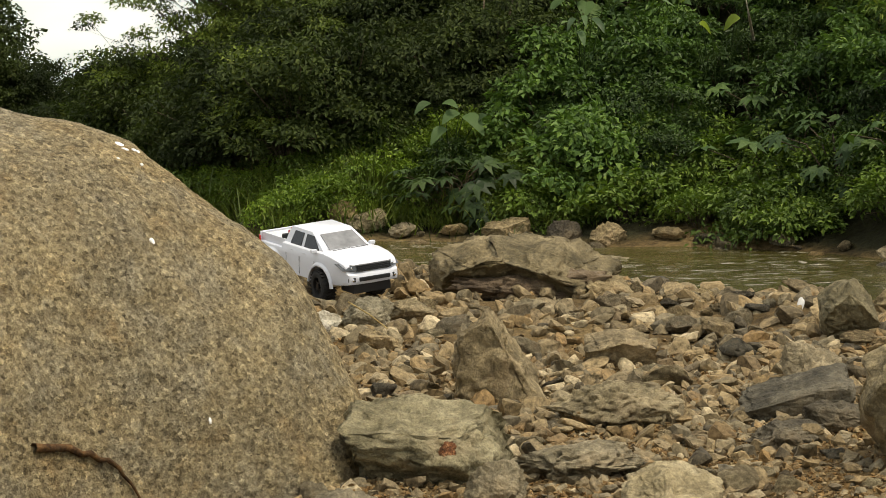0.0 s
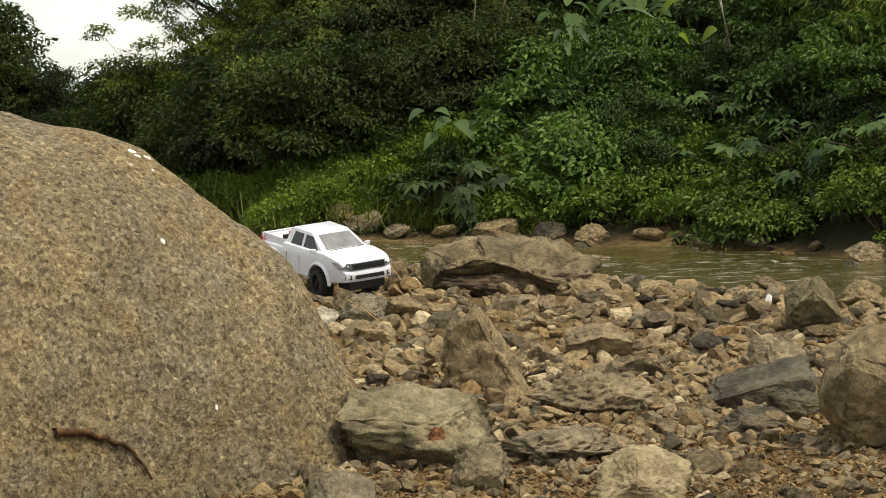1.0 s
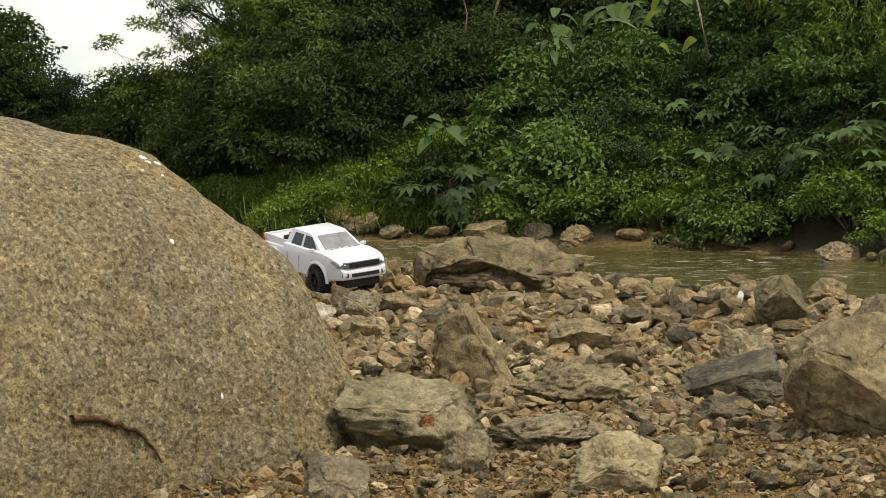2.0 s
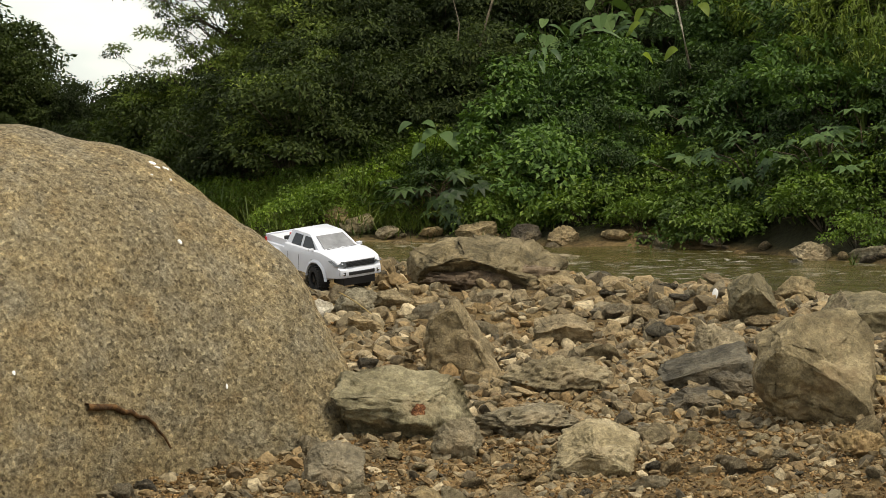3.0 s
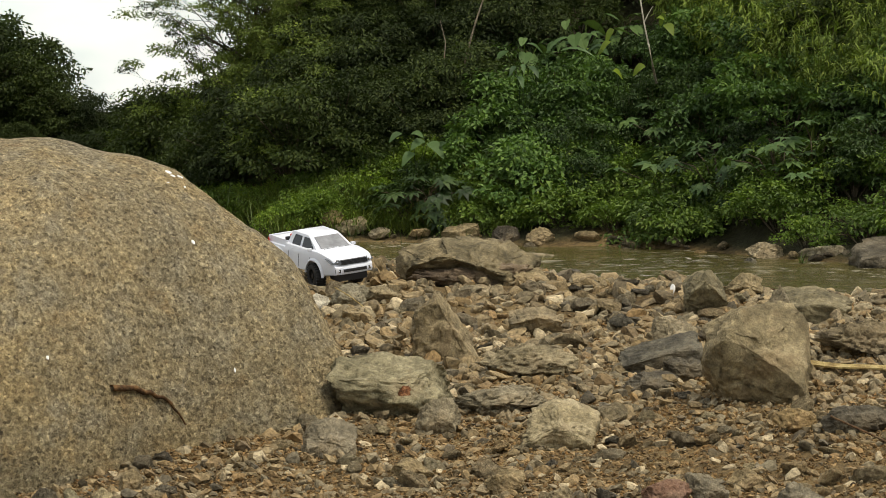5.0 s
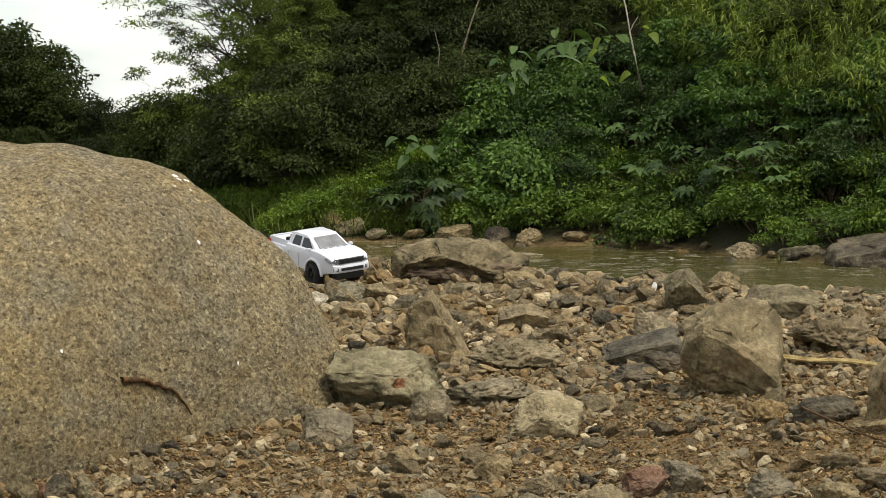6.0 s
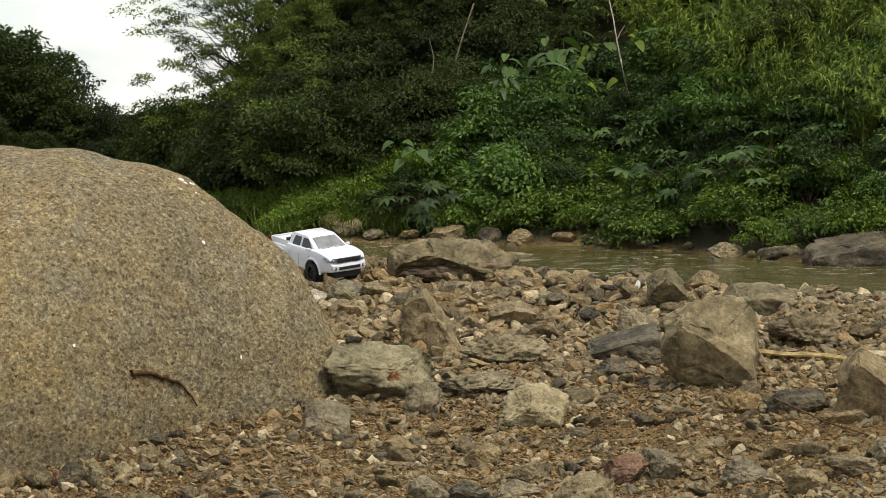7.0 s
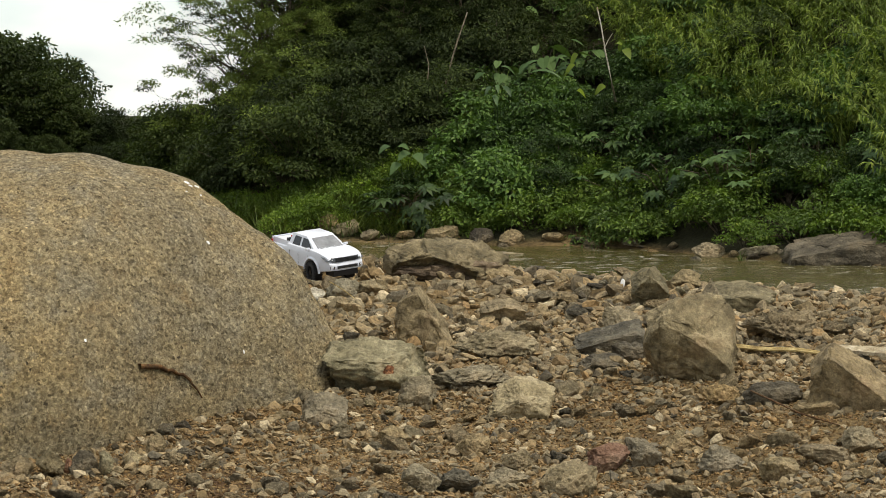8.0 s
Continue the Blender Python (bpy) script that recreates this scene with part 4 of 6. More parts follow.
def spray_plant(seed, mat, stems_n=16, hgt=0.8, leaf=(0.06, 0.12), per=16, slim=0.16, spread=0.35):
    """Arching canes with narrow leaves, like bamboo."""
    rng = np.random.default_rng(seed)
    stems, B, W, N = [], [], [], []
    for _ in range(stems_n):
        a = rng.uniform(0, 2 * math.pi)
        h, r = hgt * rng.uniform(0.5, 1.0), spread * rng.uniform(0.3, 1.2)
        dirn = np.array([math.cos(a), math.sin(a), 0])
        pts = [dirn * (r * u ** 1.8) + np.array([0, 0, h * (u - 0.28 * u ** 3)]) for u in np.linspace(0, 1, 6)]
        stems.append([(tuple(p), 0.005 * (1 - 0.75 * k / 5)) for k, p in enumerate(pts)])
        for _k in range(per):
            u = rng.uniform(0.25, 1.0) * 5
            k = min(int(u), 4)
            B.append(pts[k] + (pts[k + 1] - pts[k]) * (u - k))
            W.append(unit(np.array([dirn * 0.6 + rng.normal(size=3) * 0.7 + np.array([0, 0, -0.25])]))[0])
            N.append(np.array([0, 0, 1]) + rng.normal(size=3) * 0.3)
    L = rng.uniform(leaf[0], leaf[1], len(B))
    v, f = leaves(np.array(B), np.array(W), np.array(N), L, L * slim, 0.1, 0.3)
    return [("stem", mesh_of("stem", *tubes(stems, 4), M_GRASS)), ("foliage", mesh_of("foliage", v, f, mat))]


def grass_tuft(seed, n=110, hgt=0.3, mat=None, width=0.008, spread=0.12, lean=0.5):
    rng = np.random.default_rng(seed)
    base = rng.normal(size=(n, 3)) * np.array([spread, spread, 0])
    way = np.stack([rng.normal(size=n) * lean, rng.normal(size=n) * lean, np.ones(n)], 1)
    v, f = blades(base, way, hgt * rng.uniform(0.45, 1.1, n), width * rng.uniform(0.6, 1.3, n), rng.uniform(0.1, 0.6, n))
    return mesh_of("grass_tuft", v, f, mat or M_GRASS)


def tree_parts(seed, mat, hgt=3.0, spread=1.0, leaflets=7000, leaf=(0.05, 0.09), slim=0.4, first=0.3, bark=None, droop=0.25, limbs=13, crook=0.06):
    """Trunk and limbs that fork, and compound leaves along the twigs."""
    rng = np.random.default_rng(seed)
    trunk = [(np.array([crook * hgt * (math.sin(u * 2.6 + seed) + 0.25 * math.sin(u * 9 + seed)), 0.05 * hgt * math.cos(u * 1.7 + seed) - 0.05 * hgt, hgt * u]), 0.035 * hgt / 3 * (1.15 - u)) for u in np.linspace(0, 0.92, 8)]
    paths, twigs = [[(tuple(p), r) for p, r in trunk]], []
    for k in range(limbs):
        u = first + (0.95 - first) * (k + rng.random()) / limbs
        j = min(int(u / 0.92 * 7), 6)
        p0 = trunk[j][0]
        a = k * 2.4 + rng.uniform(-0.5, 0.5)
        ln = spread * (1.15 - 0.6 * abs(u - 0.55)) * rng.uniform(0.6, 1.05)
        d = np.array([math.cos(a), math.sin(a), rng.uniform(0.05, 0.75)])
        limb = [p0 + d * ln * w + np.array([0, 0, -droop * ln * w * w]) + rng.normal(size=3) * 0.03 * ln for w in np.linspace(0, 1, 5)]
        limb[0] = p0
        paths.append([(tuple(q), 0.014 * hgt / 3 * (1.1 - i * 0.22)) for i, q in enumerate(limb)])
        for _ in range(9):
            w = rng.uniform(0.25, 1.0) * 4
            i = min(int(w), 3)
            q0 = limb[i] + (limb[i + 1] - limb[i]) * (w - i)
            dd = unit((d * 0.5 + rng.normal(size=3) * 0.75 + np.array([0, 0, 0.15]))[None])[0]
            tl = ln * rng.uniform(0.22, 0.5)
            tw = [q0, q0 + dd * tl * 0.5, q0 + dd * tl + np.array([0, 0, -0.2 * tl])]
            paths.append([(tuple(q), 0.005 * hgt / 3 * (1.2 - 0.4 * i2)) for i2, q in enumerate(tw)])
            twigs.append((tw[0], tw[1], tw[2]))
    per = max(6, leaflets // len(twigs))
    B, W, N = [], [], []
    for a, b, c in twigs:
        fronds = max(1, per // 14)
        for _ in range(fronds):
            u = rng.uniform(0.15, 1.0)
            q0 = a + (b - a) * 2 * u if u < 0.5 else b + (c - b) * (2 * u - 1)
            dd = unit((c - a + rng.normal(size=3) * 0.8 * np.linalg.norm(c - a))[None])[0]
            dd[2] = dd[2] * 0.4 - 0.12
            side = unit(np.cross(dd, [0, 0, 1])[None])[0]
            fl = leaf[1] * 3.2
            for k in range(14):
                w = 0.2 + 0.8 * (k // 2) / 6.5
                s = 1 if k % 2 else -1
                B.append(q0 + dd * fl * w + np.array([0, 0, -0.12 * fl * w * w]))
                W.append(side * s + dd * 0.55 + np.array([0, 0, -0.15]) + rng.normal(size=3) * 0.12)
                N.append(np.array([0, 0, 1.0]) + rng.normal(size=3) * 0.25)
    L = rng.uniform(leaf[0], leaf[1], len(B))
    v, f = leaves(np.array(B), np.array(W), np.array(N), L, L * slim, 0.08, 0.15)
    return [("trunk", mesh_of("trunk", *tubes(paths, 6), bark or M_BARK, True)), ("crown", mesh_of("crown", v, f, mat))]


def clump_leaves(rng, centres, radius, per, leaf, slim, flat=0.6):
    """Small leaves gathered in domed clumps."""
    n = len(centres) * per
    d = unit(rng.normal(size=(n, 3)))
    d[:, 2] = np.where(d[:, 2] < -0.25, -d[:, 2], d[:, 2])
    rr = np.repeat(radius, per) * rng.uniform(0.45, 1.08, n)
    base = np.repeat(centres, per, 0) + d * rr[:, None] * np.array([1, 1, flat])
    way = unit(d * np.array([1, 1, 0.3]) + rng.normal(size=(n, 3)) * 0.5 + np.array([0, 0, -0.3]))
    nor = unit(d * 0.4 + np.array([0, 0, 0.9]) + rng.normal(size=(n, 3)) * 0.35)
    L = rng.uniform(leaf[0], leaf[1], n)
    return small_leaves(base, way, nor, L, L * slim, 0.15, 0.2)


def broad_tree(seed, mat, hgt=2.4, spread=0.8, clumps=70, per=170, leaf=(0.024, 0.046), slim=0.6, low=0.15, loose=0.0, puff=(0.13, 0.27)):
    """A tree: leaning trunk, limbs out to leaf clumps, and the clumps."""
    rng = np.random.default_rng(seed)
    k = np.arange(clumps)
    u = low + (1 - low) * (k + rng.random(clumps)) / clumps
    prof = np.sqrt(np.clip(1 - ((u - 0.52) / 0.55) ** 2, 0.08, 1))
    a = k * 2.399 + rng.uniform(-0.4, 0.4, clumps)
    r = spread * prof * rng.uniform(0.45, 1.12 + loose, clumps)
    c = np.stack([np.cos(a) * r, np.sin(a) * r, u * hgt], 1)
    rad = rng.uniform(puff[0], puff[1], clumps) * spread
    lean = rng.uniform(-0.1, 0.1, 2) * hgt
    trunk = [(np.array([lean[0] * w, lean[1] * w, hgt * 0.95 * w]), 0.035 * (1.08 - w) * hgt / 2.4) for w in np.linspace(0, 1, 8)]
    paths = [[(tuple(p), q) for p, q in trunk]]
    inner = []
    for q in c:
        w = max(0.05, (q[2] - 0.35 * np.hypot(q[0], q[1])) / (0.95 * hgt))
        j = min(int(w * 7), 6)
        p0 = trunk[j][0]
        bends = [p0 + (q - p0) * w_ + np.array([0, 0, 0.22 * w_ * (1 - w_) * np.linalg.norm(q - p0)]) + rng.normal(size=3) * 0.035 for w_ in (0.25, 0.5, 0.75)]
        paths.append([(tuple(p0), 0.007), (tuple(bends[0]), 0.0055), (tuple(bends[1]), 0.004), (tuple(bends[2]), 0.0025), (tuple(q), 0.001)])
        inner.append(bends[2])
    v, f = join(clump_leaves(rng, c, rad, per, leaf, slim), clump_leaves(rng, np.array(inner), rad * 0.8, per // 4, leaf, slim))
    return [("trunk", mesh_of("trunk", *tubes(paths, 5), M_BARK, True)), ("crown", mesh_of("crown", v, f, mat))]


def shrub(seed, mat, clumps=22, per=110, leaf=(0.02, 0.042), slim=0.5, hgt=0.5, wide=0.34):
    """A bush of leaf clumps with gaps between them."""
    rng = np.random.default_rng(seed)
    d = rand_dirs(rng, clumps, 0.9)
    c = d * rng.uniform(0.55, 1.0, clumps)[:, None] * np.array([wide, wide, hgt])
    v, f = clump_leaves(rng, c, rng.uniform(0.06, 0.14, clumps), per, leaf, slim)
    stems = [[((0.02 * q[0], 0.02 * q[1], -0.03), 0.005), (tuple(q * 0.5 + np.array([0, 0, 0.05])), 0.003), (tuple(q), 0.0015)] for q in c]
    return [("stem", mesh_of("stem", *tubes(stems, 4), M_BARK)), ("foliage", mesh_of("foliage", v, f, mat))]


def bank_point(x, up):
    """A place on the far bank, x along the shore and up metres up the slope, and the size of what grows there; both
    draw in with height to fit the camera's view.
    """
    along = 0.805 * x + 0.0424 * x * x
    y = float(np.interp(along, FAR_X, FAR_Y)) + (0.98 * up - 0.065 * up * up) * (1 + 0.14 * max(x, 0))
    x = along * (1 - 0.072 * up)
    return x, y, land_at(x, y), 0.82 - 0.06 * up


def grow(protos, spots, seed, lo, hi, tilt=14):
    """Copies of the prototypes at (x, up) spots; the first of each prototype is used too."""
    rng = np.random.default_rng(seed)
    used = set()
    for x, up in spots:
        k = int(rng.integers(len(protos)))
        px, py, pz, size = bank_point(x, up)
        s = rng.uniform(lo, hi) * size
        m = pose(px, py, pz - 0.02, rng.uniform(-tilt, tilt) + 8, rng.uniform(-tilt, tilt), rng.uniform(0, 360))
        ob = protos[k]
        if k in used:
            ob = copy_thing(protos[k], m)
        used.add(k)
        ob.matrix_basis = m @ Matrix.Diagonal((s, s, s, 1))
    for k, ob in enumerate(protos):
        if k not in used:
            ob.matrix_basis = pose(3.5 + k, 26.5, land_at(3.5 + k, 26.5))


def field(seed, n, x0, x1, u0, u1):
    rng = np.random.default_rng(seed)
    return [(rng.uniform(x0, x1), rng.uniform(u0, u1)) for _ in range(n)]


def make(n, build, name, label, category, group):
    return [plant(name, label, category, group, build(k)) for k in range(n)]


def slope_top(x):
    """How far up the bank the bright-leaved undergrowth reaches."""
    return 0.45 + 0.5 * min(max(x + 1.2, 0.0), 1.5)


# low herbs along the water on the sunny side
herbs = make(4, lambda k: shrub(200 + k, M_LEAF_HERB, 22, 80, (0.018, 0.042), 0.55, 0.26), "herb_bush", "low bright green leafy herbs at the water", "bush", "herbs along the far shore")
grow(herbs, field(1, 128, 0.12, 4.6, 0.16, 0.8), 11, 0.5, 1.05)
# creeper mounds over the bank
vines = make(6, lambda k: shrub(220 + k, M_LEAF_VINE, 26, 135, (0.018, 0.042) if k % 2 else (0.020, 0.045), 0.55 if k % 2 else 0.62, 0.40), "vine_mound", "tangled mid green creeper covering the bank", "creeper", "creepers on the far bank")
grow(vines, [q for q in field(2, 200, 0.05, 4.9, 0.45, 3.4) if not (2.0 < q[0] < 2.75 and 0.5 < q[1] < 1.05) and not (q[0] < 1.1 and q[1] > 1.45) and not (q[0] < 0.3 and q[1] > 0.75) and not (1.08 < q[0] < 1.5 and 0.85 < q[1] < 2.4) and not (1.15 < q[0] < 2.1 and q[1] < 0.68)] + [(0.35, 0.75), (0.6, 0.8), (0.85, 0.8), (0.45, 1.0), (0.75, 1.05), (0.55, 1.25), (0.9, 1.2), (0.3, 0.95)], 12, 0.65, 1.25)
# darker shrubs higher up and in the hollows, shade put into their leaf colour
shrubs = make(4, lambda k: shrub(240 + k, M_LEAF_DARK, 28, 190, (0.014, 0.03), 0.5, 0.5), "dark_shrub", "shrub with bank shade put into its dark green leaves", "shrub", "shaded shrubs")
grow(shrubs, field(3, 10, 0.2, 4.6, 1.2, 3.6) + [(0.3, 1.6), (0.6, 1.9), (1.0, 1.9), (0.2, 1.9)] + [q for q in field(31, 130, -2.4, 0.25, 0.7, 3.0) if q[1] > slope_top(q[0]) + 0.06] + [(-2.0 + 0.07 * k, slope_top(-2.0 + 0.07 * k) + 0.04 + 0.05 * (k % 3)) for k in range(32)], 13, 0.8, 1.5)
# shade-toned shrubs that imitate dark gaps between the creepers
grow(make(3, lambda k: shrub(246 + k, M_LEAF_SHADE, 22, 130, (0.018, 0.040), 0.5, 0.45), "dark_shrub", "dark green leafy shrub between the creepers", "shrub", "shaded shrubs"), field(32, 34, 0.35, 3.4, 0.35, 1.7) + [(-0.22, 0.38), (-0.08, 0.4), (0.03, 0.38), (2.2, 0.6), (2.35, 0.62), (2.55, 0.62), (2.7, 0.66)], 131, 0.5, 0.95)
# greener shrubs under the trees at the bend
grow(make(3, lambda k: shrub(250 + k, M_LEAF_TREE, 28, 190, (0.014, 0.031), 0.5, 0.5), "green_shrub", "mid green leafy shrub under the bank trees", "shrub", "green shrubs"), [q for q in field(33, 110, -2.2, -0.8, 0.6, 2.4) if q[1] > slope_top(q[0]) + 0.02], 133, 0.7, 1.3)
# bamboo-like canes on the upper bank
canes = make(4, lambda k: spray_plant(260 + k, M_LEAF_BAMBOO, 20, 0.9, (0.032, 0.068), 44, 0.19), "bamboo_clump", "yellow green bamboo with drooping narrow leaves", "bamboo", "bamboo on the upper bank")
grow(canes, [q for q in field(4, 50, 1.2, 4.8, 0.9, 2.6) if not (q[0] < 1.5 and q[1] < 2.4)] + field(41, 46, 1.55, 3.8, 1.3, 2.5) + field(42, 26, 1.7, 3.6, 0.95, 1.45) + [(2.75, 0.55), (2.9, 0.6), (2.85, 0.8)], 14, 0.7, 1.3)
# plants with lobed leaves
# the hollow's shade is in the leaf colour of these plants
shade_palms = make(2, lambda k: palmate_plant(290 + k, M_LEAF_SHADE, 18, 0.42, 0.14), "palmate_plant", "plant with large lobed leaves in a shade-darkened green", "plant", "lobed-leaf plants")
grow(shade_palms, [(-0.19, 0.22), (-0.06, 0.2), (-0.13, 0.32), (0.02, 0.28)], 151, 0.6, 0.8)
palms = make(4, lambda k: palmate_plant(280 + k, M_LEAF_BIG, 16, 0.46, 0.13), "palmate_plant", "plant with large lobed green leaves on stalks", "plant", "lobed-leaf plants")
grow(palms, [(1.25, 0.5), (1.4, 0.55), (1.55, 0.5), (1.7, 0.56), (1.85, 0.52), (2.0, 0.58), (2.15, 0.62), (1.3, 0.8), (1.6, 0.75), (2.4, 0.8), (2.9, 0.7)] + field(5, 22, 0.5, 4.0, 0.6, 2.0), 15, 0.65, 0.95)
broads = make(3, lambda k: broad_plant(300 + k), "broad_leaf_plant", "plant with broad heart-shaped pale green leaves", "plant", "broad-leaf plants")
grow(broads, [(-0.26, 1.0), (-0.14, 1.05), (-0.34, 1.04), (-0.02, 1.1), (-0.2, 1.12)] + field(6, 12, 0.6, 4.2, 1.0, 2.6), 16, 0.38, 0.62)
grow(make(2, lambda k: broad_plant(310 + k, 9, 0.55, 0.17), "broad_leaf_plant", "plant with broad heart-shaped pale green leaves", "plant", "broad-leaf plants"), [(0.55, 1.35), (0.78, 1.45), (1.02, 1.45), (2.9, 1.0), (3.1, 1.1)], 161, 0.65, 0.95)
# grassy slope
tufts = [tagged(put("grass_tuft", grass_tuft(320 + k, 170, 0.17, M_GRASS, 0.005)), "tuft of arching green grass on the bank", "grass", "grass tufts", "stuff") for k in range(4)]
grow(tufts, [q for q in field(7, 200, -1.7, 0.4, 0.12, 1.1) if q[1] < slope_top(q[0])], 17, 0.5, 1.2)
tall = [tagged(put("tall_grass", grass_tuft(330 + k, 40, 0.6, M_GRASS, 0.011, 0.07, 0.16)), "tall pale green reed grass", "grass", "tall grass", "stuff") for k in range(2)]
grow(tall, [(-0.66, 0.92), (-0.58, 0.98), (-0.5, 0.95), (-0.62, 1.02), (2.55, 0.9), (2.75, 1.0), (2.65, 1.2), (2.9, 1.1)], 18, 0.5, 0.75, 6)
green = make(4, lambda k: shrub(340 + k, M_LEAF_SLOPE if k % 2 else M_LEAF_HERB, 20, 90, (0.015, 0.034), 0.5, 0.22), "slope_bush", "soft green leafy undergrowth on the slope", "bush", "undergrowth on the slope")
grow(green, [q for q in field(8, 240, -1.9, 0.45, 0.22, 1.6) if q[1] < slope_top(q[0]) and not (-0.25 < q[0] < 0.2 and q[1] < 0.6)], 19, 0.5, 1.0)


def broad_leaf(base, tip, width):
    """A broad arching leaf from its stalk to its tip, folded along the midrib and turned to face the camera."""
    a, b = np.array(base), np.array(tip)
    way = b - a
    size = np.linalg.norm(way)
    side = unit(np.cross(way, [0.0, -0.75, 0.65])[None])[0]
    v, f = [], []
    for k, (u, w) in enumerate(((0, 0.05), (0.12, 0.7), (0.3, 1.0), (0.5, 0.98), (0.7, 0.78), (0.88, 0.4), (1.0, 0.03))):
        p = a + way * u + np.array([0, -0.05, 0.16]) * size * math.sin(math.pi * u)
        v += [p - side * width * w / 2 + np.array([0, 0, 0.1 * width * w]), p, p + side * width * w / 2 + np.array([0, 0, 0.1 * width * w])]
        if k:
            o = 3 * k
            f += [[o - 3, o - 2, o + 1, o], [o - 2, o - 1, o + 2, o + 1]]
    return v, f


def leafy_plant(name, label, mat, rows, stem_mat):
    """A plant of single broad leaves on stalks that rise from one foot on the bank."""
    root = tagged(new(name), label, "plant", "broad-leaf plants")
    x, y = sum(r[0][0] for r in rows) / len(rows), sum(r[0][1] for r in rows) / len(rows) + 0.12
    foot = Vector((x, y, land_at(x, y) - 0.02))
    root.matrix_basis = Matrix.Translation(foot)
    for base, tip, width in rows:
        b0, b1 = Vector(base) - foot, Vector(tip) - foot
        me = mesh_of("leaf", *broad_leaf(b0, b1, width * 0.75), mat, True)
        put("leaf", me, None, root)
        path = [((0, 0, 0), 0.004), (tuple(b0 * 0.6 + Vector((0, 0, 0.2 * b0.z))), 0.002), (tuple(b0), 0.0014)]
        put("stalk", mesh_of("stalk", *tubes([path], 5), stem_mat, True), None, root)


M_LEAF_BANANA = leaf_material("banana_leaf", (0.03, 0.065, 0.025), (0.06, 0.11, 0.04), (0.10, 0.16, 0.06), rough=0.45)
M_LEAF_LIME = leaf_material("lime_leaf", (0.08, 0.13, 0.018), (0.15, 0.21, 0.026), (0.21, 0.27, 0.038), trans=0.35)
leafy_plant("banana_plant", "banana plant with long arching pale green leaves above the creepers", M_LEAF_BANANA, [((0.520, 25.800, 0.974), (0.635, 25.750, 1.051), 0.029), ((0.585, 25.800, 0.985), (0.760, 25.750, 0.953), 0.022), ((0.507, 25.800, 0.974), (0.429, 25.750, 1.020), 0.022), ((0.714, 25.800, 0.974), (0.816, 25.750, 1.010), 0.022)], M_LEAF_SHADE)
leafy_plant("taro_plant", "plant with very large heart-shaped pale green leaves", M_LEAF_BIG, [((-0.042, 25.420, 0.547), (0.035, 25.370, 0.470), 0.072), ((-0.057, 25.420, 0.557), (-0.123, 25.370, 0.511), 0.060), ((-0.108, 25.420, 0.501), (-0.164, 25.370, 0.435), 0.060), ((-0.164, 25.420, 0.593), (-0.225, 25.370, 0.547), 0.043), ((-0.011, 25.420, 0.501), (0.045, 25.370, 0.547), 0.043), ((-0.123, 25.420, 0.590), (-0.062, 25.370, 0.572), 0.043)], M_LEAF_SHADE)
leafy_plant("climbing_vine", "climbing vine with broad pale leaves on the creeper mound", M_LEAF_BANANA, [((0.374, 25.550, 0.910), (0.343, 25.500, 0.858), 0.030), ((0.405, 25.550, 0.920), (0.414, 25.500, 0.873), 0.030), ((0.438, 25.550, 0.910), (0.481, 25.500, 0.853), 0.034), ((0.390, 25.550, 0.863), (0.409, 25.500, 0.802), 0.038), ((0.467, 25.550, 0.889), (0.481, 25.500, 0.853), 0.025)], M_LEAF_SHADE)
leafy_plant("lime_leaf_vine", "vine with bright lime green broad leaves", M_LEAF_LIME, [((0.798, 25.500, 1.021), (0.837, 25.450, 1.082), 0.060), ((0.768, 25.500, 0.965), (0.822, 25.450, 1.026), 0.050), ((0.752, 25.500, 0.950), (0.786, 25.450, 0.980), 0.040), ((1.054, 25.500, 1.098), (1.077, 25.450, 1.153), 0.060), ((1.080, 25.500, 1.108), (1.118, 25.450, 1.051), 0.060), ((1.039, 25.500, 1.139), (1.072, 25.450, 1.128), 0.040), ((0.926, 25.500, 0.863), (0.986, 25.450, 0.908), 0.070), ((0.880, 25.500, 0.848), (0.832, 25.450, 0.888), 0.050)], M_LEAF_SHADE)
for gx, gy, gs in ((-0.50, 25.42, 0.50), (-0.44, 25.45, 0.55), (-0.38, 25.44, 0.52), (-0.53, 25.5, 0.46), (-0.41, 25.5, 0.54), (-0.34, 25.48, 0.46)):
    reed = tagged(put("tall_grass", tall[0 if gs > 0.5 else 1].data, pose(gx, gy, land_at(gx, gy) - 0.01, 0, 0, 900 * gx) @ Matrix.Diagonal((gs, gs, gs, 1))), "tall pale green reed grass", "grass", "tall grass", "stuff")


# ------------------------------------------------------------ trees
def trees(protos, spots):
    used = set()
    for k, x, y, s, turn in spots:
        m = pose(x, y, land_at(x, y) - 0.05, 0, 0, turn)
        ob = copy_thing(protos[k], m) if k in used else protos[k]
        used.add(k)
        ob.matrix_basis = m @ Matrix.Diagonal((s, s, s, 1))


tree_words = "dark green broad-leaved tree on the far bank"
# dark-leaved copies carry the shade under the canopy in their colour
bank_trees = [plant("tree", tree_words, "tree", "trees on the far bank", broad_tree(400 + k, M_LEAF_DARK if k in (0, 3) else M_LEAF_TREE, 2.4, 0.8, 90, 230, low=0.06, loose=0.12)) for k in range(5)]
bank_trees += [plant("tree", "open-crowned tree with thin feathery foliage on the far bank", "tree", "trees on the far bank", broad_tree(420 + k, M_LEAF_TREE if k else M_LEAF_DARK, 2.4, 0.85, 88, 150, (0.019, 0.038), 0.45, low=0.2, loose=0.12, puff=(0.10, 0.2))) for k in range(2)]
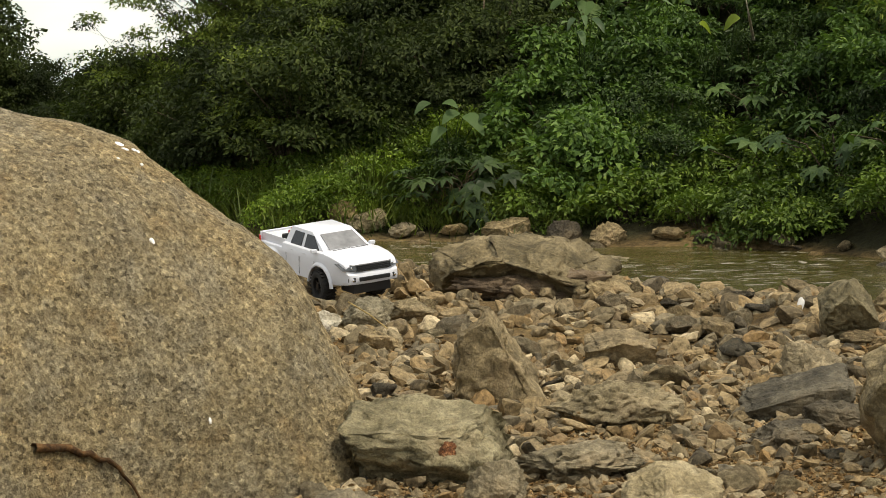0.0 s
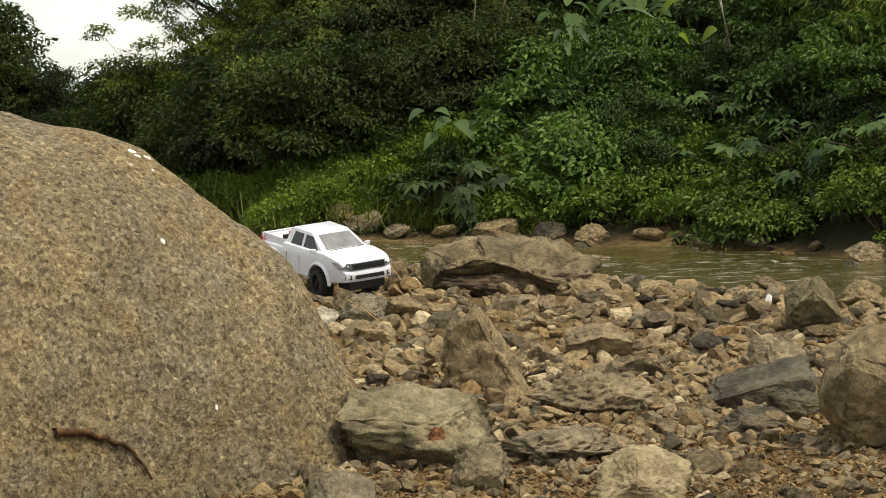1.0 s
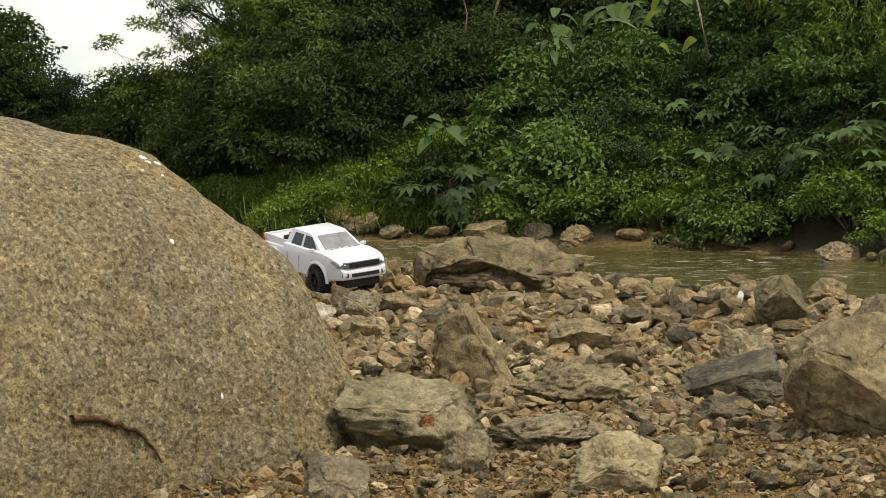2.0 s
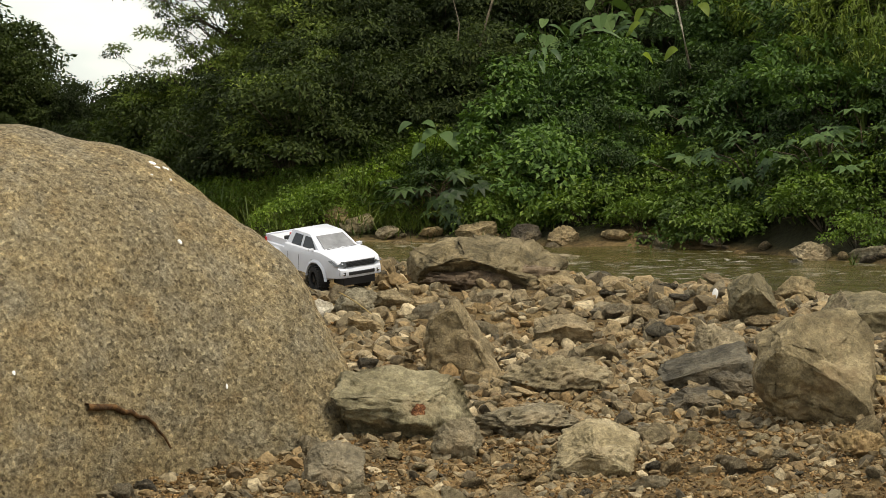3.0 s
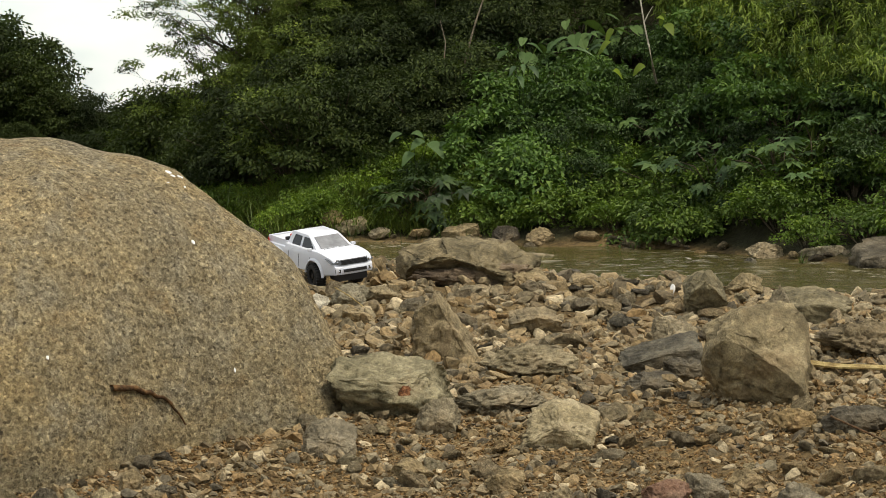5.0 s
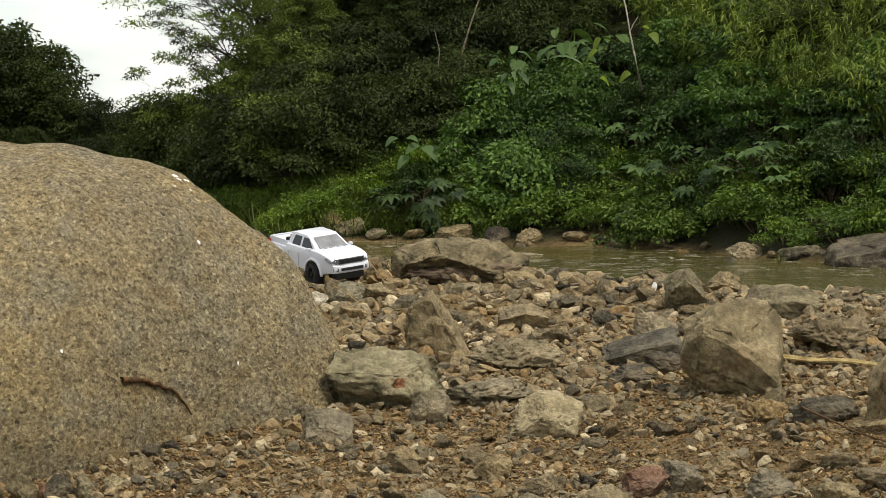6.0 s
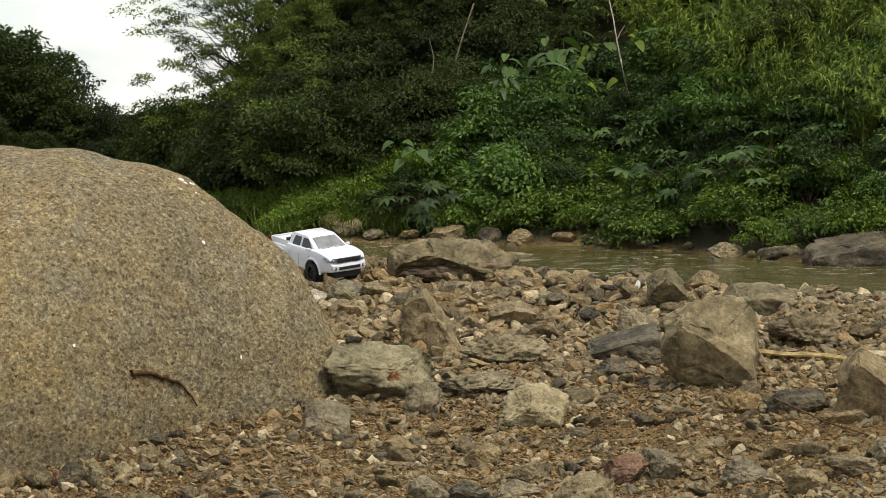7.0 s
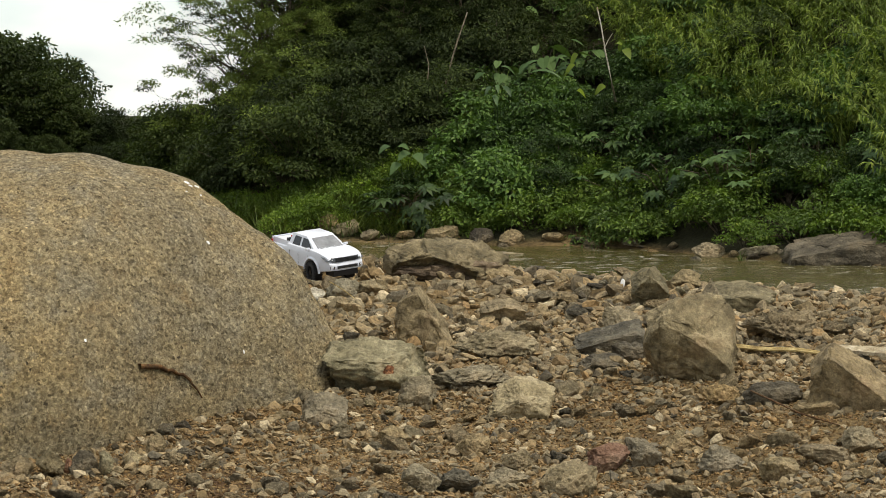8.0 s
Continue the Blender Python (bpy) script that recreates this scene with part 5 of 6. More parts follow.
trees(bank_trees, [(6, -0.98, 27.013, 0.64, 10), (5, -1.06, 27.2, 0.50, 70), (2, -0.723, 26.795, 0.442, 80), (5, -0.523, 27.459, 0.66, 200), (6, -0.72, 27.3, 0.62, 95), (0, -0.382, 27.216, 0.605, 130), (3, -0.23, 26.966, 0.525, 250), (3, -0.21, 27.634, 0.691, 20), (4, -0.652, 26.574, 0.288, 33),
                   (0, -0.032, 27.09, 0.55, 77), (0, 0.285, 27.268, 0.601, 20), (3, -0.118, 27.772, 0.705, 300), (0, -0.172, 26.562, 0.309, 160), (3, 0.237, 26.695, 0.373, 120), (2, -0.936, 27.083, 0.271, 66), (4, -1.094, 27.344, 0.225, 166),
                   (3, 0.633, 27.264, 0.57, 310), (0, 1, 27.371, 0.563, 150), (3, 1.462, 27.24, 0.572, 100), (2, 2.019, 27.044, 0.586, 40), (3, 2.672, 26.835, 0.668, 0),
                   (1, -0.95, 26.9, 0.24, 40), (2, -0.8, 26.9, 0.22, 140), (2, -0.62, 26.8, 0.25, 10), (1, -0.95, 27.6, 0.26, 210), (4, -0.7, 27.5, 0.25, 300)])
# thin pale trunks standing on the upper bank
snag = [plant("sapling", "thin pale leaning sapling with few leaves", "sapling", "saplings", tree_parts(452, M_LEAF_VINE, 1.5, 0.4, 420, (0.03, 0.05), first=0.4, bark=M_BARK_PALE, limbs=8, crook=0.14)),
        plant("sapling", "thin brown leaning sapling with dark leaves", "sapling", "saplings", tree_parts(457, M_LEAF_DARK, 1.5, 0.4, 500, (0.03, 0.05), first=0.45, limbs=8, crook=0.2))]
trees(snag, [(0, 1.7, 26.3, 0.45, 20), (1, 1.55, 26.0, 0.4, 120)])


def bare_sapling(label, mat, stem, branch, thick):
    """A thin tree of which only stem and branch show."""
    root = tagged(new("sapling"), label, "sapling", "saplings")
    for name, pts, r in (("stem", stem, thick), ("branch", branch, thick * 0.55)):
        path = [(p, r * (1 - 0.5 * k / (len(pts) - 1))) for k, p in enumerate(pts)]
        put(name, mesh_of(name, *tubes([path], 7), mat, True), None, root)


bare_sapling("slender grey brown sapling leaning out of the shade", M_BARK_GREY, [(0.089, 26.050, 0.691), (0.088, 25.900, 0.794), (0.130, 25.850, 0.910), (0.161, 25.850, 1.040), (0.192, 25.900, 1.145), (0.250, 26.000, 1.316)],
             [(0.081, 25.900, 0.768), (0.057, 25.900, 0.859), (0.034, 25.900, 0.937), (0.042, 25.950, 1.029), (0.016, 26.000, 1.134)], 0.008)
bare_sapling("thin pale bare sapling above the creepers", M_BARK_PALE, [(1.043, 25.600, 0.831), (1.023, 25.500, 0.906), (1.003, 25.500, 1.009), (0.984, 25.550, 1.104), (0.966, 25.600, 1.228), (0.954, 26.000, 1.342)],
             [(0.982, 25.500, 1.119), (0.998, 25.500, 1.154), (1.023, 25.500, 1.195)], 0.006)
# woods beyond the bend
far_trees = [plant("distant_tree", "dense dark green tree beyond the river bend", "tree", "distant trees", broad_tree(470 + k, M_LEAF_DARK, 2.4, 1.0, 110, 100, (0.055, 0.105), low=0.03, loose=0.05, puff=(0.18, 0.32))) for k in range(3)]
trees(far_trees, [(0, -2.806, 29.948, 0.358, 10), (1, -2.6, 29.819, 0.341, 60), (2, -2.385, 29.757, 0.273, 120), (0, -2.207, 29.712, 0.211, 200), (1, -1.976, 29.85, 0.158, 300), (2, -1.762, 29.915, 0.086, 30), (0, -1.493, 30.07, 0.084, 75),
                  (1, -3.206, 29.757, 0.441, 140), (2, -2.59, 29.346, 0.184, 220), (0, -2.252, 29.319, 0.124, 20), (2, -1.965, 29.264, 0.098, 250), (0, -1.607, 29.397, 0.091, 50), (1, -1.31, 29.523, 0.093, 90), (2, -1.357, 29.033, 0.103, 10), (0, -1.131, 28.779, 0.123, 130), (1, -1.073, 29.26, 0.112, 170),
                  (2, -2.571, 30.25, 0.354, 33), (1, -2.29, 30.307, 0.295, 99), (0, -2.794, 30.336, 0.368, 190), (2, -1.955, 30.191, 0.169, 250), (0, -1.064, 28.346, 0.16, 280), (1, -0.971, 27.925, 0.194, 10)]
      + [(k % 3, -3.0 + 0.24 * k, 31.6 + 0.2 * ((k * 7) % 5), 0.09 + 0.01 * ((k * 3) % 4), 47 * k) for k in range(12)])

shoot = tagged(put("grass_shoot", grass_tuft(990, 12, 0.09, M_GRASS, 0.006, 0.012, 0.5), pose(1.596, 23.584, 0.026)), "small yellow green grass shoot in the shallows", "grass", "", "stuff")


# ------------------------------------------------------------ the model truck
M_PAINT = plain("white_paint", (0.66, 0.675, 0.73), 0.28, 0, 0.5, 0.03)
M_BLACK = plain("black_plastic", (0.018, 0.018, 0.019), 0.45)
M_TYRE = plain("tyre_rubber", (0.022, 0.021, 0.02), 0.85, 0, 0.3, 0.3)
M_RIM = plain("black_rim", (0.012, 0.012, 0.013), 0.3)
M_STEEL = plain("steel", (0.55, 0.55, 0.56), 0.3, 1.0)
M_GLASS = plain("tinted_window", (0.012, 0.013, 0.014), 0.12, 0, 0.35)
M_SHIELD = plain("windscreen", (0.22, 0.22, 0.225), 0.1, 0, 0.6, 0.25)
M_LAMP = plain("lamp_lens", (0.07, 0.075, 0.08), 0.1, 0.15, 0.6, 0.5)
M_REFLECTOR = plain("lamp_reflector", (0.75, 0.76, 0.78), 0.15, 0.9)
M_RED = plain("red_lens", (0.5, 0.02, 0.018), 0.25)
M_SEAM = plain("panel_gap", (0.10, 0.10, 0.105), 0.7)
M_FLOOR = plain("bed_liner", (0.62, 0.62, 0.64), 0.5)


def box(bm, x0, x1, y0, y1, z0, z1):
    r = bmesh.ops.create_cube(bm, size=1.0)["verts"]
    bmesh.ops.transform(bm, matrix=Matrix.Translation(((x0 + x1) / 2, (y0 + y1) / 2, (z0 + z1) / 2)) @ Matrix.Diagonal((x1 - x0, y1 - y0, z1 - z0, 1)), verts=r)
    return r


def half_width(x, z):
    """The truck body's half width: narrower at nose, tail and shoulder."""
    w = 0.093 - 0.012 * max(0, (x - 0.33) / 0.07) ** 2 - 0.003 * max(0, (-0.03 - x) / 0.05) ** 2
    return w - 0.05 * max(0, z - 0.10) ** 1.15 - 0.10 * max(0, 0.068 - z)


def side_outline():
    pts = [(-0.074, 0.064), (-0.078, 0.085), (-0.077, 0.12), (-0.02, 0.121), (0.052, 0.122), (0.056, 0.137), (0.12, 0.138), (0.2, 0.139), (0.284, 0.1425),
           (0.31, 0.1405), (0.335, 0.1375), (0.358, 0.1335), (0.376, 0.1285), (0.387, 0.121), (0.391, 0.104), (0.400, 0.098), (0.403, 0.084), (0.399, 0.072), (0.387, 0.0685), (0.327, 0.060)]
    for cx in (0.264, 0.0):
        pts += [(cx + 0.059 * math.cos(a), 0.046 + 0.058 * math.sin(a)) for a in np.linspace(radians(8), radians(172), 15)]
        if cx > 0.1:
            pts += [(0.19, 0.055), (0.13, 0.054), (0.075, 0.055)]
    return pts


def loft_body():
    bm = bmesh.new()
    out = side_outline()
    c = Vector((0.16, 0.095))
    rings = []
    for s, shrink in ((-1, 0.0035), (-0.985, 0.0012), (-0.94, 0), (-0.6, -0.0015), (0, -0.002), (0.6, -0.0015), (0.94, 0), (0.985, 0.0012), (1, 0.0035)):
        ring = []
        for x, z in out:
            zz = z + (0.0035 if z > 0.126 and abs(s) < 0.7 else 0) - shrink * (1 if z > 0.1 else -0.4)
            xx = x - shrink * (1 if x > 0.3 else -1 if x < -0.05 else 0) + (0.004 * (1 - s * s) if x > 0.37 else 0)
            ring.append(bm.verts.new((xx, s * half_width(x, z), zz)))
        rings.append(ring)
    for a, b_ in zip(rings, rings[1:]):
        for k in range(len(out)):
            j = (k + 1) % len(out)
            bm.faces.new((a[k], a[j], b_[j], b_[k]))
    bm.faces.new(rings[0])
    bm.faces.new(rings[-1][::-1])
    bmesh.ops.recalc_face_normals(bm, faces=bm.faces)
    return bm


def panel(corners, thick=0.0016, grow=0.0):
    """A thin plate over four corners, raised along its normal."""
    bm = bmesh.new()
    p = [Vector(c) for c in corners]
    n = (p[1] - p[0]).cross(p[3] - p[0]).normalized()
    mid = sum(p, Vector()) / 4
    p = [q + (q - mid) * grow for q in p]
    lo = [bm.verts.new(q - n * 0.002) for q in p]
    hi = [bm.verts.new(q + n * thick) for q in p]
    bm.faces.new(hi)
    bm.faces.new(lo[::-1])
    for k in range(4):
        j = (k + 1) % 4
        bm.faces.new((lo[k], lo[j], hi[j], hi[k]))
    bmesh.ops.recalc_face_normals(bm, faces=bm.faces)
    return bm


CAB_LOW = [(0.053, 0.082), (0.292, 0.081)]
CAB_TOP = [(0.074, 0.066), (0.192, 0.064)]
ROOF_Z, BELT_Z = 0.184, 0.134


def cab_side(s, x_low, x_top, u):
    """A point on the side of the cab: x at belt and roof, u up the pane."""
    def at(z_u, x):
        lo = CAB_LOW[0][1] + (CAB_LOW[1][1] - CAB_LOW[0][1]) * (x - 0.053) / 0.24
        return lo + (CAB_TOP[0][1] - lo) * z_u
    x = x_low + (x_top - x_low) * u
    return (x, s * at(u, x), BELT_Z + (ROOF_Z - BELT_Z) * u)


def wheel(parent, x, y, turn=0.0):
    """Knobbly tyre with a spoked rim; the axle lies along y."""
    side = 1 if y > 0 else -1
    r, w = 0.0445, 0.036
    bm = bmesh.new()
    prof = [(0.0255, -0.5), (0.034, -0.54), (0.0405, -0.5), (0.0432, -0.36), (0.0436, 0), (0.0432, 0.36), (0.0405, 0.5), (0.034, 0.54), (0.0255, 0.5)]
    n = 40
    rings = [[bm.verts.new((math.cos(a) * q, u * w, math.sin(a) * q)) for q, u in prof] for a in np.linspace(0, 2 * math.pi, n, endpoint=False)]
    for k in range(n):
        a, c = rings[k], rings[(k + 1) % n]
        for j in range(len(prof) - 1):
            bm.faces.new((a[j], a[j + 1], c[j + 1], c[j]))
        bm.faces.new((a[-1], a[0], c[0], c[-1]))
    for k in range(26):
        for j, yo in enumerate((-0.38, 0.0, 0.38)):
            a = 2 * math.pi * (k + 0.5 * (j % 2)) / 26
            v = box(bm, -0.0028, 0.0028, yo * w - 0.0052, yo * w + 0.0052, 0.0425, 0.0462)
            bmesh.ops.transform(bm, matrix=Matrix.Rotation(a, 4, "Y"), verts=v)
    bmesh.ops.recalc_face_normals(bm, faces=bm.faces)
    root = tagged(new("wheel"), "knobbly black tyre on a black spoked rim")
    root.parent = parent
    root.matrix_basis = pose(x, y, 0.0455, 0, 0, turn) @ Matrix.Diagonal((1.06, 1.06, 1.06, 1))
    part("tyre", bm, M_TYRE, root)
    bm = bmesh.new()
    for a0 in range(6):
        v = box(bm, -0.0035, 0.0035, side * 0.010 - 0.002, side * 0.010 + 0.002, 0.004, 0.025)
        bmesh.ops.transform(bm, matrix=Matrix.Rotation(a0 * math.pi / 3, 4, "Y"), verts=v)
    for rad, y0 in ((0.0262, 0.0), (0.008, 0.011)):
        q = bmesh.ops.create_cone(bm, cap_ends=True, segments=28, radius1=rad, radius2=rad, depth=0.012 if y0 else 0.012)["verts"]
        bmesh.ops.transform(bm, matrix=Matrix.Translation((0, side * y0, 0)) @ Matrix.Rotation(math.pi / 2, 4, "X"), verts=q)
    part("rim", bm, M_RIM, root)
    for a0 in range(6):
        a = a0 * math.pi / 3 + 0.5
        bm = bmesh.new()
        bmesh.ops.create_cone(bm, cap_ends=True, segments=8, radius1=0.0016, radius2=0.0013, depth=0.004, matrix=Matrix.Translation((math.cos(a) * 0.0155, side * 0.0085, math.sin(a) * 0.0155)) @ Matrix.Rotation(math.pi / 2, 4, "X"))
        part("bolt", bm, M_STEEL, root)


def build_truck():
    truck = tagged(new("toy_truck"), "white radio-controlled double-cab pickup with knobbly black tyres among the rocks", "toy truck")
    part("body", loft_body(), M_PAINT, truck, "glossy white body shell", smooth=True)
    # cab
    bm = bmesh.new()
    ring = []
    rows = [(BELT_Z - 0.004, 0.0), (BELT_Z + 0.025, 0.5), (ROOF_Z - 0.006, 0.88), (ROOF_Z, 1.0), (ROOF_Z + 0.003, 1.0)]
    for k, (z, u) in enumerate(rows):
        x0, x1 = 0.053 + 0.021 * u, 0.292 - 0.100 * u
        w0, w1 = 0.082 - 0.016 * u, 0.081 - 0.017 * u
        if k == 4:
            x0, x1, w0, w1 = x0 + 0.012, x1 - 0.012, w0 - 0.010, w1 - 0.010
        ring.append([bm.verts.new(p) for p in ((x0, -w0, z), (x1 - 0.012, -w1, z), (x1, -w1 * 0.75, z), (x1 + 0.003, 0, z), (x1, w1 * 0.75, z), (x1 - 0.012, w1, z), (x0, w0, z), (x0 - 0.002, 0, z))])
    for a, c in zip(ring, ring[1:]):
        for k in range(8):
            bm.faces.new((a[k], a[(k + 1) % 8], c[(k + 1) % 8], c[k]))
    bm.faces.new(ring[-1])
    bm.faces.new(ring[0][::-1])
    bmesh.ops.recalc_face_normals(bm, faces=bm.faces)
    cab = part("cab", bm, M_PAINT, truck, "white cab with a raked windscreen", smooth=True)
    # glazing
    z0, z1 = BELT_Z + 0.004, ROOF_Z - 0.008
    u0, u1 = (z0 - BELT_Z) / 0.05, (z1 - BELT_Z) / 0.05
    def shield(u, s):
        return (0.292 - 0.100 * u + 0.0015, s * (0.081 - 0.017 * u) * 0.80, BELT_Z + 0.05 * u)
    part("windscreen", panel([shield(u0 + 0.16, -1), shield(u0 + 0.16, 1), shield(u1 + 0.06, 1), shield(u1 + 0.06, -1)]), M_SHIELD, cab, "grey tinted windscreen", bevel=0.001)
    for s in (-1, 1):
        wiper = bmesh.new()
        box(wiper, -0.001, 0.001, -0.03, 0.03, -0.001, 0.001)
        bmesh.ops.transform(wiper, matrix=pose(0.281, s * 0.03, 0.1478, 0, 0, 6), verts=wiper.verts)
        part("wiper", wiper, M_BLACK, cab)
        for xa, xb, xc, xd in ((0.085, 0.142, 0.145, 0.097), (0.158, 0.243, 0.196, 0.161)):
            quad = [cab_side(s, xa, xa, u0), cab_side(s, xb, xb, u0), cab_side(s, xc, xc, u1), cab_side(s, xd, xd, u1)]
            quad = quad if s < 0 else quad[::-1]
            part("side_window", panel(quad, 0.0012), M_GLASS, cab, "dark side window", bevel=0.0008)
    part("rear_window", panel([(0.055, 0.06, 0.142), (0.055, -0.06, 0.142), (0.069, -0.052, 0.174), (0.069, 0.052, 0.174)], 0.0015), M_GLASS, cab)
    # load bed
    for s in (-1, 1):
        bm = bmesh.new()
        v = box(bm, -0.077, 0.056, -0.003, 0.003, 0.112, 0.144)
        bmesh.ops.transform(bm, matrix=Matrix.Translation((0, s * 0.0865, 0)) @ Matrix.Rotation(s * 0.06, 4, "X"), verts=v)
        part("bed_side", bm, M_PAINT, truck, bevel=0.0015)
    bm = bmesh.new()
    box(bm, -0.0795, -0.073, -0.085, 0.085, 0.085, 0.144)
    part("tailgate", bm, M_PAINT, truck, bevel=0.0015)
    bm = bmesh.new()
    box(bm, -0.07, 0.03, -0.078, 0.078, 0.121, 0.140)
    part("bed_floor", bm, M_FLOOR, truck, bevel=0.004)
    bm = bmesh.new()
    box(bm, 0.034, 0.046, -0.08, 0.08, 0.121, 0.156)
    part("headboard", bm, M_BLACK, truck, bevel=0.003)
    # unidentified small red thing in the bed, built as two boxes
    bm = bmesh.new()
    box(bm, 0.012, 0.030, -0.045, -0.022, 0.140, 0.158)
    box(bm, 0.017, 0.025, -0.038, -0.029, 0.158, 0.166)
    part("red_box", bm, M_RED, truck, "small red box in the bed", bevel=0.002)
    # front
    for z in np.linspace(0.1085, 0.1225, 4):
        bm = bmesh.new()
        box(bm, 0.386, 0.4035 - (z - 0.104) * 0.25, -0.052, 0.052, z - 0.0012, z + 0.0012)
        part("grille_bar", bm, M_BLACK, truck)
    bm = bmesh.new()
    v = box(bm, 0.374, 0.400, -0.055, 0.055, 0.1065, 0.1245)
    for q in bm.verts:
        if q.co.z > 0.115 and q.co.x > 0.39:
            q.co.x -= 0.005
    part("grille", bm, M_BLACK, truck, "black slatted radiator grille", bevel=0.002)
    bm = bmesh.new()
    box(bm, 0.394, 0.4105, -0.050, 0.050, 0.080, 0.0915)
    part("lower_grille", bm, M_BLACK, truck, bevel=0.0015)
    bm = bmesh.new()
    box(bm, 0.325, 0.392, -0.062, 0.062, 0.042, 0.069)
    part("skid_plate", bm, M_BLACK, truck, bevel=0.003)
    for s in (-1, 1):
        quad = [(0.4005, s * 0.055, 0.1085), (0.385, s * 0.0915, 0.1105), (0.346, s * 0.0965, 0.1265), (0.3955, s * 0.055, 0.1245)]
        part("headlight", panel(quad if s > 0 else quad[::-1], 0.003), M_LAMP, truck, "dark clear swept-back headlight", bevel=0.001)
        bm = bmesh.new()
        bmesh.ops.create_uvsphere(bm, u_segments=12, v_segments=8, radius=0.0052)
        bmesh.ops.transform(bm, matrix=pose(0.391, s * 0.0665, 0.1165), verts=bm.verts)
        part("headlamp_bulb", bm, M_REFLECTOR, truck)
        bm = bmesh.new()
        v = box(bm, -0.004, 0.004, -0.011, 0.011, -0.0065, 0.0065)
        bmesh.ops.transform(bm, matrix=pose(0.3985, s * 0.070, 0.085, 0, 0, s * 20), verts=v)
        fog = part("fog_lamp_recess", bm, M_BLACK, truck, bevel=0.002)
        bm = bmesh.new()
        bmesh.ops.create_uvsphere(bm, u_segments=12, v_segments=8, radius=0.0042)
        bmesh.ops.transform(bm, matrix=pose(0.4035, s * 0.0685, 0.085), verts=bm.verts)
        part("fog_lamp", bm, M_REFLECTOR, fog)
        quad = [(-0.0795, s * 0.0875, 0.098), (-0.062, s * 0.0935, 0.100), (-0.066, s * 0.0915, 0.134), (-0.080, s * 0.0865, 0.134)]
        part("tail_light", panel(quad if s < 0 else quad[::-1], 0.002), M_RED, truck, "red tail light", bevel=0.0008)
        bm = bmesh.new()
        box(bm, -0.006, 0.006, -0.009, 0.009, -0.005, 0.005)
        bmesh.ops.transform(bm, matrix=pose(0.238, s * 0.096, 0.143, 0, 0, s * 10), verts=bm.verts)
        part("mirror", bm, M_PAINT, truck, bevel=0.002)
        for xh in (0.098, 0.168):
            bm = bmesh.new()
            box(bm, xh, xh + 0.016, s * 0.0915 - 0.0012, s * 0.0915 + 0.0012, 0.123, 0.1265)
            part("door_handle", bm, M_PAINT, truck, bevel=0.0008)
        for xs_ in (0.078, 0.150, 0.232):
            bm = bmesh.new()
            box(bm, xs_ - 0.0005, xs_ + 0.0005, s * 0.0932 - 0.0006, s * 0.0932 + 0.0006, 0.062, 0.112)
            part("door_seam", bm, M_SEAM, truck)
        for cx in (0.0, 0.264):
            bm = bmesh.new()
            prev = None
            for a in np.linspace(radians(4), radians(176), 20):
                rr = [bm.verts.new((cx + q * math.cos(a), s * yy, 0.046 + q * math.sin(a))) for q, yy in ((0.0585, 0.090), (0.0585, 0.0985), (0.0625, 0.0985), (0.0685, 0.0925))]
                if prev:
                    for k in range(3):
                        bm.faces.new((prev[k], prev[k + 1], rr[k + 1], rr[k]))
                prev = rr
            bmesh.ops.recalc_face_normals(bm, faces=bm.faces)
            part("wheel_arch", bm, M_PAINT, truck, smooth=True)
    # running gear
    bm = bmesh.new()
    box(bm, -0.055, 0.335, -0.026, 0.026, 0.046, 0.068)
    part("chassis", bm, M_BLACK, truck, bevel=0.003)
    for cx in (0.0, 0.264):
        bm = bmesh.new()
        bmesh.ops.create_cone(bm, cap_ends=True, segments=14, radius1=0.007, radius2=0.007, depth=0.15, matrix=Matrix.Translation((cx, 0, 0.0455)) @ Matrix.Rotation(math.pi / 2, 4, "X"))
        q = bmesh.ops.create_uvsphere(bm, u_segments=12, v_segments=8, radius=0.016)["verts"]
        bmesh.ops.transform(bm, matrix=Matrix.Translation((cx, 0.01, 0.0455)), verts=q)
        part("axle", bm, M_BLACK, truck)
        for s in (-1, 1):
            bm = bmesh.new()
            bmesh.ops.create_cone(bm, cap_ends=True, segments=10, radius1=0.0055, radius2=0.0055, depth=0.05, matrix=pose(cx - 0.012, s * 0.05, 0.075, 0, 14, 0))
            part("shock_absorber", bm, M_STEEL, truck)
            wheel(truck, cx, s * 0.084, -8 if cx > 0.1 else 0)
    truck.matrix_basis = pose(TRUCK_X, TRUCK_Y, 0.030, 7.3, 9.1, -57) @ Matrix.Diagonal((1.08, 1.08, 1.08, 1))
    for n, (lx, ly) in enumerate(((0.264, -0.079), (0.264, 0.079), (0.0, -0.079), (0.0, 0.079))):
        w = truck.matrix_basis @ Vector((lx, ly, 0.0))
        v, f = rock_shape(3, 700 + n, (0.11, 0.09, 0.07), 8, 0.7, 0.1)
        top = v[(np.abs(v[:, 0]) < 0.02) & (np.abs(v[:, 1]) < 0.02), 2].max()
        ob = put("stone", mesh_of("stone", v, f, M_STONE, True), pose(w.x, w.y, w.z - top + 0.003))
        tagged(ob, "flat brown stone under a wheel of the truck", "stone", "stones on the river bar")


build_truck()


# ------------------------------------------------------------ sticks, twig and chips
build_twig()


